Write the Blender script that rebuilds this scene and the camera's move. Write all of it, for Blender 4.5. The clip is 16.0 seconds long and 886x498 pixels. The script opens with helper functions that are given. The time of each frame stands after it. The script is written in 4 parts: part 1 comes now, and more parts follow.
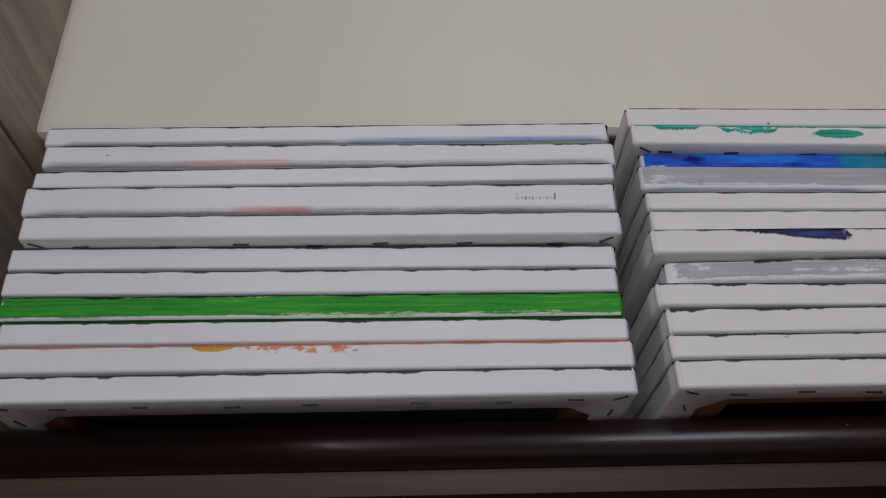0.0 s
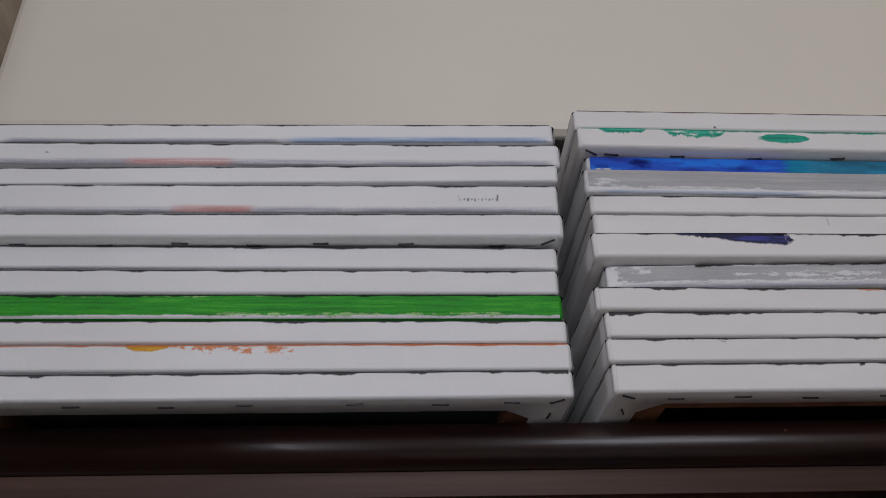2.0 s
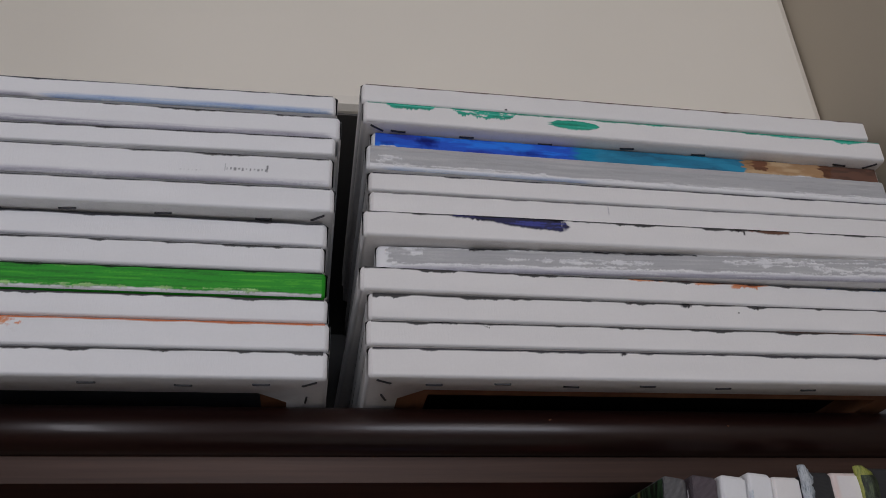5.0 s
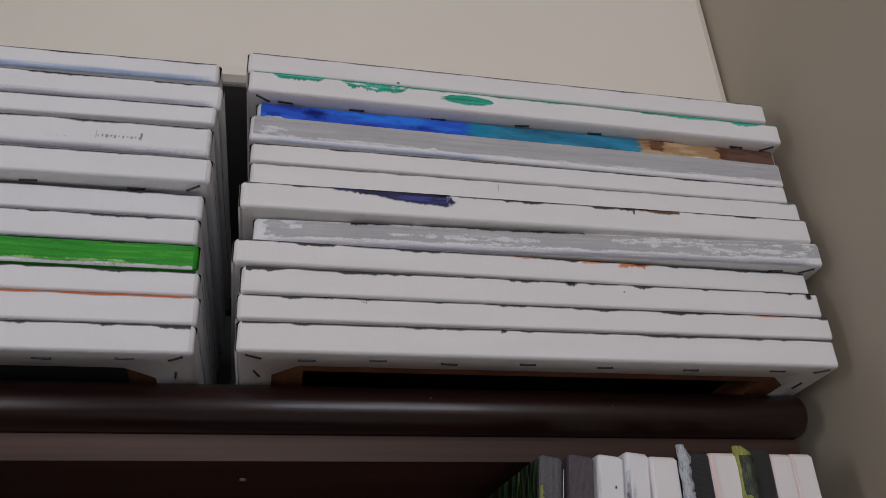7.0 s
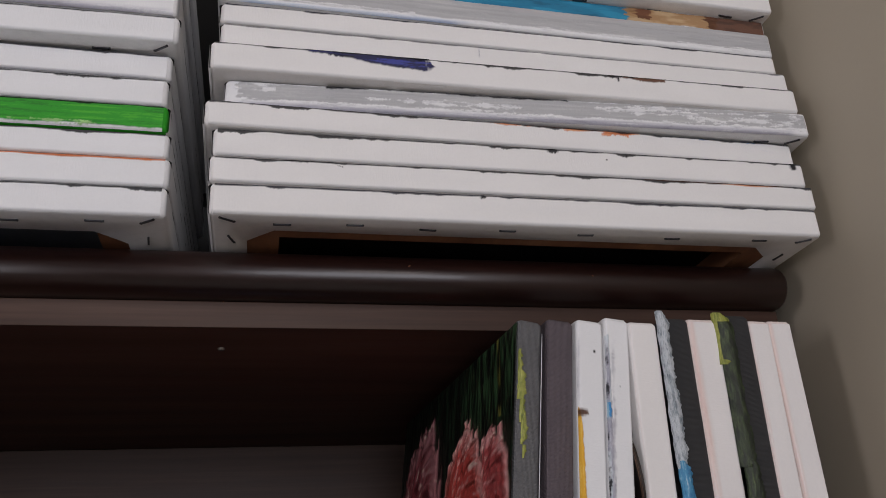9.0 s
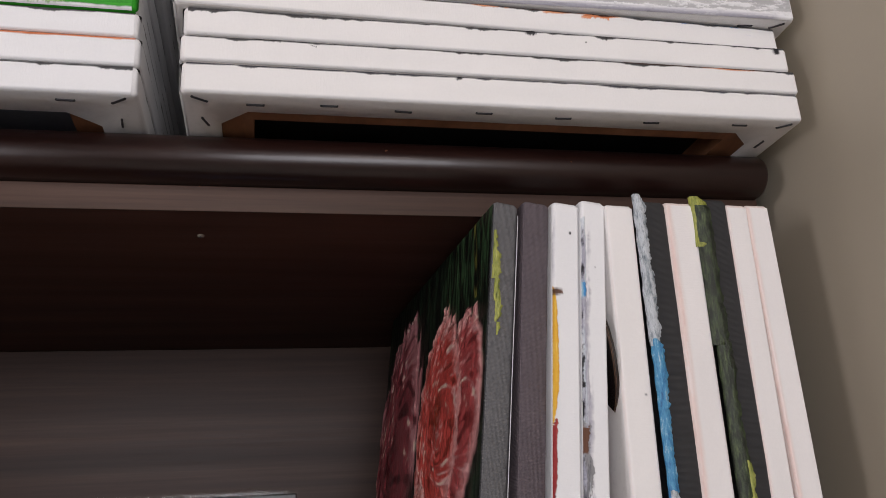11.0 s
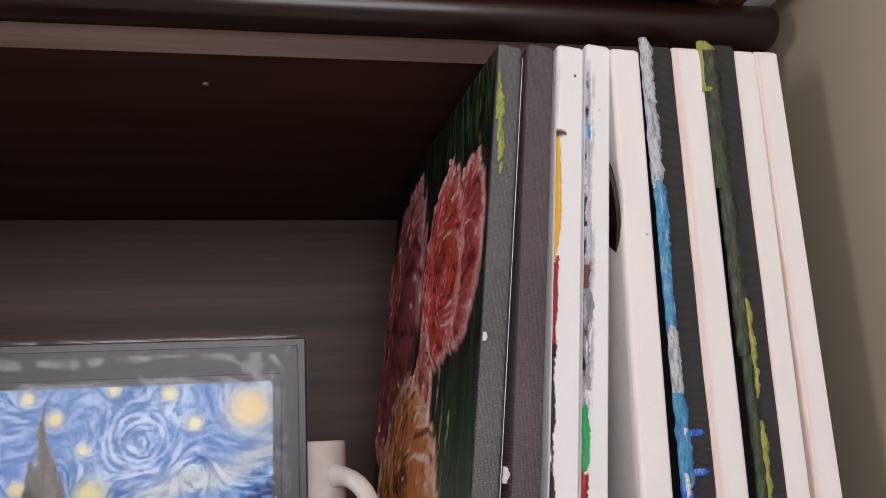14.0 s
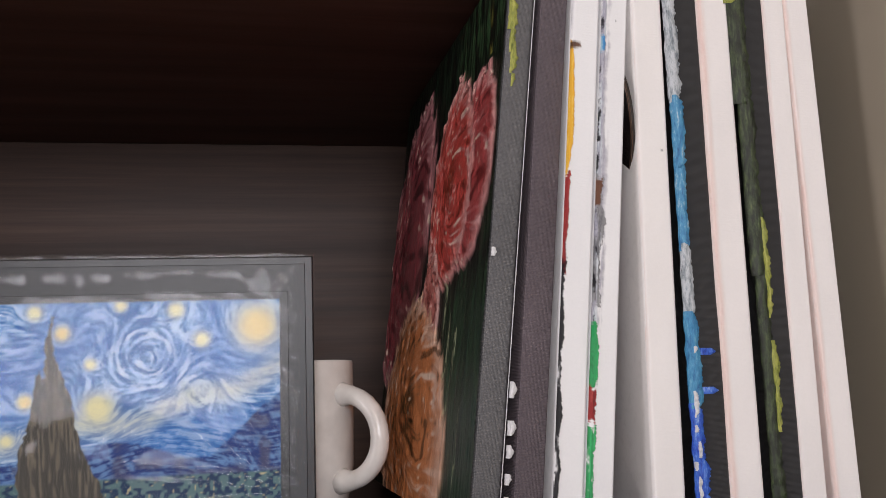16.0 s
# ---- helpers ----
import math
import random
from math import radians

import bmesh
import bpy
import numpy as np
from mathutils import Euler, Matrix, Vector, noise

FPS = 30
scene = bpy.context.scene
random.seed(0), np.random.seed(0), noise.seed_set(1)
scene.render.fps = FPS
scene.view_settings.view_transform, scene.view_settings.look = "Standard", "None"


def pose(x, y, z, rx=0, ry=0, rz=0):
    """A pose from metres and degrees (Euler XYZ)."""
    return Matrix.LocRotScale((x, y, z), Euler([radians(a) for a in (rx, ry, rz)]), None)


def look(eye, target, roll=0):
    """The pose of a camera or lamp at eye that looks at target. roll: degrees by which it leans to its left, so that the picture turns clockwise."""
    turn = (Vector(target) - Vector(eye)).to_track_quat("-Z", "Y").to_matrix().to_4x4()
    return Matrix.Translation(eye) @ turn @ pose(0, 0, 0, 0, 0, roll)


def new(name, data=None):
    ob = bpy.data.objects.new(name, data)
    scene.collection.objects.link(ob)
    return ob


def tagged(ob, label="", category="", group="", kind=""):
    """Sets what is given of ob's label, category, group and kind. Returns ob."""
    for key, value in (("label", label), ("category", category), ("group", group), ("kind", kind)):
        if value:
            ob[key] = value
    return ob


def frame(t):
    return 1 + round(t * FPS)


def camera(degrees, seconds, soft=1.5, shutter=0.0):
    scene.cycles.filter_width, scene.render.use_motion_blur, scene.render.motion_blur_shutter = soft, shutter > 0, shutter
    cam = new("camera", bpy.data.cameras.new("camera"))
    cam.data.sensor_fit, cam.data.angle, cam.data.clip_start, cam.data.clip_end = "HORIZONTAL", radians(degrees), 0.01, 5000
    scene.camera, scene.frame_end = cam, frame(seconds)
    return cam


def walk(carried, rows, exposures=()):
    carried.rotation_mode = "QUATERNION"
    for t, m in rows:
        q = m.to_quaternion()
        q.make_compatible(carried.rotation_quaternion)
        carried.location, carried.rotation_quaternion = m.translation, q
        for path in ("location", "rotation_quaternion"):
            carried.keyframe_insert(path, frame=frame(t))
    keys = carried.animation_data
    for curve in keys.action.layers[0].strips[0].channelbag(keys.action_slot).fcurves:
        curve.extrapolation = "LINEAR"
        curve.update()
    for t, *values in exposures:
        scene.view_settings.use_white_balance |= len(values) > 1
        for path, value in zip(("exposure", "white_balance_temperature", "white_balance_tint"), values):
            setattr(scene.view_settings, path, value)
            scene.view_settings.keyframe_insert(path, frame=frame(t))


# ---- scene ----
EXPOSURES = [(0.0, -1.0, 6250, 16), (5.0, -1.02, 6250, 16), (7.5, -0.92, 6400, 17), (10.0, -0.42, 6550, 17), (12.5, -0.04, 6750, 18), (16.0, -0.02, 6750, 18)]
cam = camera(55.35, 16.0, 0.9)
# seconds, eye (x, y, z), yaw, pitch, roll
PATH = [
    (0.0, 0.0001, -0.0000, 1.5001, -1.81, 30.51, -1.66),
    (0.5, 0.0072, 0.0004, 1.5005, -2.06, 30.49, -1.79),
    (1.0, 0.0169, -0.0000, 1.5015, -2.15, 30.43, -1.64),
    (1.5, 0.0260, 0.0002, 1.5022, -2.33, 30.44, -1.59),
    (2.0, 0.0352, 0.0012, 1.5023, -2.58, 30.43, -1.47),
    (2.5, 0.0466, 0.0044, 1.5031, -2.81, 30.36, -1.42),
    (3.0, 0.0621, 0.0078, 1.5035, -3.45, 30.31, -1.15),
    (3.5, 0.0765, 0.0120, 1.5048, -4.95, 30.20, -1.51),
    (4.0, 0.0961, 0.0154, 1.5062, -6.65, 30.00, -1.94),
    (4.5, 0.1150, 0.0195, 1.5051, -8.37, 29.87, -2.45),
    (5.0, 0.1322, 0.0229, 1.5046, -9.94, 29.68, -2.71),
    (7.5, 0.1955, 0.0351, 1.4940, -12.85, 28.59, -3.38),
    (8.0, 0.1963, 0.0418, 1.4883, -12.89, 26.67, -3.39),
    (8.5, 0.1970, 0.0475, 1.4794, -12.92, 24.85, -3.35),
    (9.0, 0.1998, 0.0537, 1.4725, -13.16, 23.43, -3.46),
    (9.5, 0.2024, 0.0575, 1.4647, -13.10, 22.30, -3.45),
    (10.0, 0.2069, 0.0601, 1.4570, -12.97, 21.20, -3.48),
    (12.5, 0.2252, 0.0645, 1.4200, -12.20, 15.69, -3.39),
    (13.0, 0.2245, 0.0662, 1.4133, -11.91, 14.74, -3.22),
    (13.5, 0.2234, 0.0663, 1.4052, -11.61, 13.82, -3.15),
    (14.0, 0.2223, 0.0693, 1.3990, -11.35, 12.98, -3.03),
    (14.5, 0.2217, 0.0722, 1.3954, -11.03, 12.05, -2.82),
    (15.0, 0.2218, 0.0758, 1.3910, -10.91, 11.22, -2.75),
    (15.5, 0.2239, 0.0795, 1.3871, -10.61, 10.19, -2.43),
    (16.0, 0.2252, 0.0815, 1.3848, -10.43, 9.13, -2.30),
]
walk(cam, [(t, pose(x, y, z, 90 + pitch, 0, yaw) @ pose(0, 0, 0, 0, 0, roll)) for t, x, y, z, yaw, pitch, roll in PATH],
     exposures=EXPOSURES)

# ---------------------------------------------------------------- light
world = bpy.data.worlds.new("world")
scene.world = world
world.use_nodes = True
world.node_tree.nodes["Background"].inputs[0].default_value = (0.75, 0.85, 1.0, 1)
world.node_tree.nodes["Background"].inputs[1].default_value = 0.3


def area_lamp(name, eye, target, sx, sy, power, colour):
    data = bpy.data.lights.new(name, "AREA")
    data.shape, data.size, data.size_y, data.energy, data.color = "RECTANGLE", sx, sy, power, colour
    ob = new(name, data)
    ob.matrix_world = look(eye, target)
    return ob


# cool daylight through the room's two windows, and the warm ceiling lamp
area_lamp("window_daylight", (-0.02, -1.5, 1.70), (-0.02, 0.5, 1.66), 1.3, 0.74, 24, (0.90, 0.95, 1.0))
area_lamp("west_window_daylight", (-2.55, -0.60, 1.62), (0.59, 0.3, 1.55), 0.45, 1.0, 17, (0.97, 0.97, 1.0))
area_lamp("ceiling_lamp_light", (0.2, -1.15, 2.44), (0.2, 0.0, 1.5), 0.5, 0.5, 8, (1.0, 0.90, 0.80))

# ---------------------------------------------------------------- materials


def nodes_of(name):
    m = bpy.data.materials.new(name)
    m.use_nodes = True
    t = m.node_tree
    return m, t, t.nodes["Principled BSDF"]


def add(t, kind, **inputs):
    n = t.nodes.new(kind)
    for k, v in inputs.items():
        n.inputs[k.replace("_", " ")].default_value = v
    return n


def coords(t, scale, rot=(0, 0, 0)):
    tc = t.nodes.new("ShaderNodeTexCoord")
    mp = add(t, "ShaderNodeMapping", Scale=scale, Rotation=rot)
    t.links.new(tc.outputs["Object"], mp.inputs["Vector"])
    return mp.outputs["Vector"]


def noise_tex(t, vec, scale, detail=4.0, rough=0.55):
    n = add(t, "ShaderNodeTexNoise", Scale=scale, Detail=detail, Roughness=rough)
    t.links.new(vec, n.inputs["Vector"])
    return n.outputs["Fac"]


def ramp(t, fac, stops):
    r = t.nodes.new("ShaderNodeValToRGB")
    e = r.color_ramp.elements
    while len(e) < len(stops):
        e.new(0.5)
    for k, (p, c) in zip(e, stops):
        k.position, k.color = p, (*c, 1)
    t.links.new(fac, r.inputs["Fac"])
    return r.outputs["Color"]


def mixed(t, a, b, fac, mode="MULTIPLY"):
    n = t.nodes.new("ShaderNodeMix")
    n.data_type, n.blend_type = "RGBA", mode
    n.inputs[0].default_value = fac
    t.links.new(a, n.inputs[6])
    t.links.new(b, n.inputs[7])
    return n.outputs[2]


def bump(t, p, height, strength, distance=0.001):
    b = add(t, "ShaderNodeBump", Strength=strength, Distance=distance)
    t.links.new(height, b.inputs["Height"])
    t.links.new(b.outputs["Normal"], p.inputs["Normal"])


def shade(c, k):
    return tuple(min(1.0, x * k) for x in c)


def canvas_material(name, colour, rough=0.75, weave=3600, strength=0.10, stain=0.93):
    m, t, p = nodes_of(name)
    v = coords(t, (1, 1, 1))
    big = ramp(t, noise_tex(t, v, 14, 3), [(0.3, shade(colour, stain)), (0.7, colour)])
    fine = ramp(t, noise_tex(t, v, 160, 5, 0.7), [(0.25, (0.9, 0.9, 0.9)), (0.5, (1, 1, 1))])
    base = mixed(t, big, fine, 1.0)
    wx = add(t, "ShaderNodeTexWave", Scale=weave / 6.28, Distortion=0.6)
    wy = add(t, "ShaderNodeTexWave", Scale=weave / 6.28, Distortion=0.6)
    wy.bands_direction = "Z"
    t.links.new(v, wx.inputs["Vector"])
    t.links.new(v, wy.inputs["Vector"])
    weave_h = mixed(t, wx.outputs["Color"], wy.outputs["Color"], 1.0, "ADD")
    bump(t, p, weave_h, strength, 0.0004 if strength < 0.5 else 0.0012)
    if strength > 0.5:
        base = mixed(t, base, ramp(t, weave_h, [(0.2, (0.86, 0.86, 0.86)), (0.9, (1, 1, 1))]), 1.0)
    t.links.new(base, p.inputs["Base Color"])
    p.inputs["Roughness"].default_value = rough
    return m


def wood_material(name, dark, mid, light, stretch, rough=0.4, strength=0.15, coat=0.0):
    m, t, p = nodes_of(name)
    v = coords(t, stretch)
    warp = noise_tex(t, v, 1.0, 6, 0.6)
    fine = noise_tex(t, v, 5.0, 4, 0.7)
    a = ramp(t, warp, [(0.3, dark), (0.52, mid), (0.72, light)])
    b = ramp(t, fine, [(0.3, (0.72, 0.72, 0.72)), (0.62, (1, 1, 1))])
    t.links.new(mixed(t, a, b, 0.8), p.inputs["Base Color"])
    rr = t.nodes.new("ShaderNodeMapRange")
    rr.inputs[3].default_value, rr.inputs[4].default_value = rough - 0.06, rough + 0.12
    t.links.new(fine, rr.inputs[0])
    t.links.new(rr.outputs[0], p.inputs["Roughness"])
    p.inputs["Coat Weight"].default_value = coat
    bump(t, p, fine, strength, 0.0006)
    return m


def plaster_material(name, colour):
    m, t, p = nodes_of(name)
    v = coords(t, (1, 1, 1))
    a = ramp(t, noise_tex(t, v, 3.0, 3), [(0.3, shade(colour, 0.95)), (0.7, colour)])
    t.links.new(a, p.inputs["Base Color"])
    bump(t, p, noise_tex(t, v, 130, 5, 0.7), 0.12, 0.001)
    p.inputs["Roughness"].default_value = 0.62
    return m


def plain_material(name, colour, rough=0.4, metal=0.0):
    m, t, p = nodes_of(name)
    v = coords(t, (1, 1, 1))
    a = ramp(t, noise_tex(t, v, 60, 4), [(0.3, shade(colour, 0.85)), (0.7, colour)])
    t.links.new(a, p.inputs["Base Color"])
    p.inputs["Roughness"].default_value, p.inputs["Metallic"].default_value = rough, metal
    return m


def attribute_material(name, rough, height=0.0, gloss=0.5):
    m, t, p = nodes_of(name)
    p.inputs["Specular IOR Level"].default_value = gloss
    a = t.nodes.new("ShaderNodeAttribute")
    a.attribute_name = "Col"
    t.links.new(a.outputs["Color"], p.inputs["Base Color"])
    p.inputs["Roughness"].default_value = rough
    if height:
        bump(t, p, noise_tex(t, coords(t, (900, 900, 160)), 1.0, 3), height, 0.0006)
    return m


def film_material(name):
    m, t, p = nodes_of(name)
    t.nodes.remove(p)
    clear, gloss = add(t, "ShaderNodeBsdfTransparent"), add(t, "ShaderNodeBsdfGlossy", Roughness=0.06)
    fres, mix = add(t, "ShaderNodeFresnel", IOR=1.36), t.nodes.new("ShaderNodeMixShader")
    gain = t.nodes.new("ShaderNodeMath")
    gain.operation, gain.use_clamp = "MULTIPLY_ADD", True
    gain.inputs[1].default_value, gain.inputs[2].default_value = 1.0, 0.0
    t.links.new(fres.outputs[0], gain.inputs[0])
    t.links.new(gain.outputs[0], mix.inputs[0])
    t.links.new(clear.outputs[0], mix.inputs[1])
    t.links.new(gloss.outputs[0], mix.inputs[2])
    t.links.new(mix.outputs[0], t.nodes["Material Output"].inputs[0])
    return m


WHITE = canvas_material("white_primed_canvas", (0.80, 0.80, 0.81))
GREEN = canvas_material("green_painted_canvas", (0.012, 0.32, 0.008))
BRIGHT = plain_material("bright_zinc", (0.34, 0.31, 0.27), 0.35, 0.5)
WARM = canvas_material("warm_white_canvas", (0.80, 0.775, 0.76))
PINK = canvas_material("pinkish_white_canvas", (0.78, 0.67, 0.635))
BLACK = canvas_material("black_canvas", (0.175, 0.174, 0.180), 0.5, 2500, 0.55, 0.75)
PLUM = canvas_material("plum_black_canvas", (0.150, 0.122, 0.138), 0.55, 2500, 0.55, 0.75)
CHAR = canvas_material("charcoal_canvas", (0.036, 0.036, 0.038), 0.7, 3000, 0.5, 0.8)
PINE = wood_material("pine_stretcher", (0.15, 0.055, 0.024), (0.23, 0.095, 0.042), (0.30, 0.14, 0.07), (40, 12, 90), 0.6)
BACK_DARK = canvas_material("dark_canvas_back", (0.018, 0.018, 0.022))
BACK_BLUE = canvas_material("blue_grey_canvas_back", (0.24, 0.27, 0.35))
STEEL = plain_material("staple_steel", (0.10, 0.10, 0.11), 0.35, 0.9)
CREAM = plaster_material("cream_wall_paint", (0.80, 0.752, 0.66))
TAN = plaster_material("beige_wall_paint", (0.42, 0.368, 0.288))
ROOM = plaster_material("room_wall_paint", (0.66, 0.62, 0.57))
# niche colour kept near black: holds the shade of the gap between the piles
NICHE_SHADE = plaster_material("shade_grey_niche", (0.075, 0.073, 0.07))
LAMINATE = wood_material("taupe_laminate", (0.037, 0.0190, 0.0134), (0.066, 0.0350, 0.0250), (0.104, 0.0590, 0.0435), (1.6, 30, 60), 0.42, 0.12)
WENGE = wood_material("dark_brown_wood", (0.0085, 0.0028, 0.0021), (0.018, 0.0062, 0.0046), (0.030, 0.0110, 0.0082), (2.5, 30, 60), 0.3, 0.1, 0.1)
UNDERWOOD = wood_material("dark_shelf_underside", (0.060, 0.0255, 0.0190), (0.095, 0.0420, 0.0315), (0.128, 0.0600, 0.0460), (2.5, 30, 60), 0.5, 0.1)
for satin in (LAMINATE, UNDERWOOD):
    next(n for n in satin.node_tree.nodes if n.type == "BSDF_PRINCIPLED").inputs["Specular IOR Level"].default_value = 0.22
WARDROBE = wood_material("grey_oak_laminate", (0.25, 0.204, 0.156), (0.37, 0.304, 0.240), (0.46, 0.386, 0.310), (60, 3.0, 60), 0.5, 0.2)
BOUNCE_FLOOR = wood_material("pale_bounce_floor", (0.56, 0.53, 0.48), (0.64, 0.61, 0.56), (0.70, 0.67, 0.62), (3, 40, 40), 0.4)
CERAMIC = plain_material("white_glazed_ceramic", (0.74, 0.70, 0.66), 0.16)
PLASTIC = plain_material("black_board", (0.012, 0.012, 0.014), 0.35)
SILVER = plain_material("silver_grey_card", (0.028, 0.030, 0.034), 0.4)
FILM = film_material("clear_plastic_film")
PRINT = attribute_material("printed_paper", 0.5, 0.0, 0.2)
IMPASTO = attribute_material("impasto_oil_paint", 0.38, 0.7, 0.35)

TONES = {}


def tone(name, dark, middle, light):
    """A brushed colour and its darker and lighter streaks."""
    TONES[name] = (dark, middle, light)


tone("black", (0.004, 0.004, 0.006), (0.008, 0.008, 0.01), (0.02, 0.02, 0.024))
tone("navy", (0.004, 0.004, 0.014), (0.012, 0.014, 0.07), (0.04, 0.05, 0.28))
tone("grey", (0.4, 0.4, 0.41), (0.44, 0.44, 0.45), (0.5, 0.5, 0.5))
tone("smear", (0.62, 0.62, 0.64), (0.74, 0.74, 0.75), (0.82, 0.82, 0.82))
tone("green", (0.006, 0.20, 0.005), (0.012, 0.31, 0.008), (0.05, 0.40, 0.014))
tone("pale_green", (0.18, 0.312, 0.12), (0.3, 0.52, 0.2), (0.405, 0.702, 0.27))
tone("teal", (0.0, 0.24, 0.155), (0.004, 0.37, 0.25), (0.07, 0.52, 0.39))
tone("blue", (0.001, 0.03, 0.36), (0.001, 0.085, 0.60), (0.002, 0.19, 0.82))
tone("cerulean", (0.003, 0.12, 0.22), (0.004, 0.18, 0.32), (0.010, 0.25, 0.42))
tone("deep", (0.002, 0.006, 0.12), (0.003, 0.016, 0.24), (0.004, 0.04, 0.42))
tone("ochre", (0.22, 0.1, 0.04), (0.38, 0.22, 0.1), (0.52, 0.36, 0.2))
tone("umber", (0.078, 0.033, 0.018), (0.13, 0.055, 0.03), (0.176, 0.074, 0.041))
tone("orange", (0.55, 0.16, 0.06), (0.7, 0.28, 0.13), (0.76, 0.46, 0.32))
tone("peach", (0.74, 0.55, 0.45), (0.78, 0.62, 0.52), (0.8, 0.72, 0.66))
tone("yellow", (0.6, 0.28, 0.01), (0.72, 0.38, 0.02), (0.8, 0.5, 0.08))
tone("pink_tint", (0.55, 0.24, 0.22), (0.64, 0.36, 0.34), (0.74, 0.56, 0.54))
tone("blue_tint", (0.18, 0.29, 0.55), (0.3, 0.42, 0.63), (0.52, 0.58, 0.68))
tone("grey_tint", (0.22, 0.21, 0.27), (0.34, 0.33, 0.4), (0.55, 0.55, 0.58))
tone("ink", (0.14, 0.14, 0.15), (0.24, 0.24, 0.25), (0.4, 0.4, 0.4))
tone("lime", (0.2, 0.24, 0.03), (0.4, 0.42, 0.06), (0.62, 0.6, 0.18))
tone("leaf", (0.012, 0.018, 0.01), (0.055, 0.085, 0.03), (0.17, 0.22, 0.08))
tone("red", (0.12, 0.004, 0.004), (0.28, 0.01, 0.01), (0.4, 0.05, 0.04))
tone("emerald", (0.006, 0.18, 0.054), (0.01, 0.3, 0.09), (0.014, 0.405, 0.121))
tone("sky", (0.01, 0.1, 0.3), (0.03, 0.22, 0.48), (0.3, 0.48, 0.6))
tone("ice", (0.34, 0.38, 0.42), (0.55, 0.6, 0.64), (0.74, 0.76, 0.78))
tone("blush_tint", (0.73, 0.52, 0.47), (0.77, 0.60, 0.55), (0.79, 0.68, 0.65))


def lip_material(name, stops):
    """Thick paint worked wet: several colours streaked into one another."""
    m, t, p = nodes_of(name)
    v = coords(t, (110, 300, 420))
    f = noise_tex(t, v, 1.0, 6, 0.75)
    t.links.new(ramp(t, f, stops), p.inputs["Base Color"])
    bump(t, p, f, 0.9, 0.0012)
    p.inputs["Roughness"].default_value = 0.33
    return m


LIPS = {
    "ice": lip_material("ice_grey_impasto", [(0.3, (0.06, 0.08, 0.10)), (0.42, (0.26, 0.30, 0.33)), (0.56, (0.58, 0.61, 0.64)), (0.7, (0.22, 0.28, 0.34))]),
    "sky": lip_material("sky_blue_impasto", [(0.3, (0.02, 0.06, 0.16)), (0.42, (0.03, 0.20, 0.42)), (0.56, (0.08, 0.32, 0.52)), (0.7, (0.55, 0.64, 0.70))]),
    "cerulean": lip_material("cerulean_impasto", [(0.3, (0.01, 0.04, 0.16)), (0.42, (0.02, 0.16, 0.36)), (0.56, (0.05, 0.28, 0.50)), (0.7, (0.20, 0.45, 0.60))]),
    "bright_blue": lip_material("bright_blue_impasto", [(0.3, (0.005, 0.015, 0.12)), (0.42, (0.01, 0.06, 0.45)), (0.56, (0.04, 0.16, 0.65)), (0.7, (0.4, 0.55, 0.75))]),
    "leaf": lip_material("leaf_green_impasto", [(0.3, (0.004, 0.005, 0.004)), (0.46, (0.012, 0.018, 0.009)), (0.6, (0.05, 0.075, 0.03)), (0.76, (0.17, 0.20, 0.08))]),
    "lime": lip_material("lime_impasto", [(0.3, (0.05, 0.07, 0.015)), (0.45, (0.22, 0.25, 0.04)), (0.6, (0.40, 0.40, 0.09)), (0.75, (0.55, 0.52, 0.20))]),
    "smear": lip_material("white_impasto", [(0.3, (0.45, 0.45, 0.47)), (0.6, (0.75, 0.75, 0.76))]),
}
EDGE = attribute_material("primed_and_painted_edge", 0.6, 0.2, 0.18)

# ---------------------------------------------------------------- helpers for meshes


def part(name, bm, material, parent=None, label=""):
    me = bpy.data.meshes.new(name)
    bm.to_mesh(me)
    bm.free()
    me.materials.append(material)
    ob = new(name, me)
    if parent:
        ob.parent = parent
    if label:
        ob["label"] = label
    return ob


def box(bm, x0, x1, y0, y1, z0, z1, bevel=0.0):
    r = bmesh.ops.create_cube(bm, size=1)
    bmesh.ops.transform(bm, verts=r["verts"], matrix=Matrix.LocRotScale(((x0 + x1) / 2, (y0 + y1) / 2, (z0 + z1) / 2), None, (x1 - x0, y1 - y0, z1 - z0)))
    if bevel:
        bmesh.ops.bevel(bm, geom=list({e for v in r["verts"] for e in v.link_edges}), offset=bevel, segments=2, affect="EDGES", profile=0.5)
    return bm


def block(name, dims, material, parent=None, bevel=0.0, label=""):
    return part(name, box(bmesh.new(), *dims, bevel), material, parent, label)


def structure(name, dims, material, bevel=0.0, label="", category=""):
    return tagged(block(name, dims, material, None, bevel), label, category, "", "structure")


def smooth(ob):
    for p in ob.data.polygons:
        p.use_smooth = True
    return ob


def thing(name, m, label, category, group=""):
    ob = new(name)
    ob.empty_display_size = 0.02
    ob.matrix_world = m
    return tagged(ob, label, category, group)


def tube(bm, pts, radii, seg=8, ref=(0, 1, 0)):
    rings = []
    for i, p in enumerate(pts):
        d = (Vector(pts[min(i + 1, len(pts) - 1)]) - Vector(pts[max(i - 1, 0)])).normalized()
        e = d.cross(Vector(ref)).normalized()
        f = d.cross(e)
        rings.append([bm.verts.new(Vector(p) + radii[i] * (e * math.cos(k * math.tau / seg) + f * math.sin(k * math.tau / seg))) for k in range(seg)])
    for a, b in zip(rings, rings[1:]):
        for k in range(seg):
            bm.faces.new((a[k], a[(k + 1) % seg], b[(k + 1) % seg], b[k]))
    bm.faces.new(rings[0][::-1])
    bm.faces.new(rings[-1])
    return bm


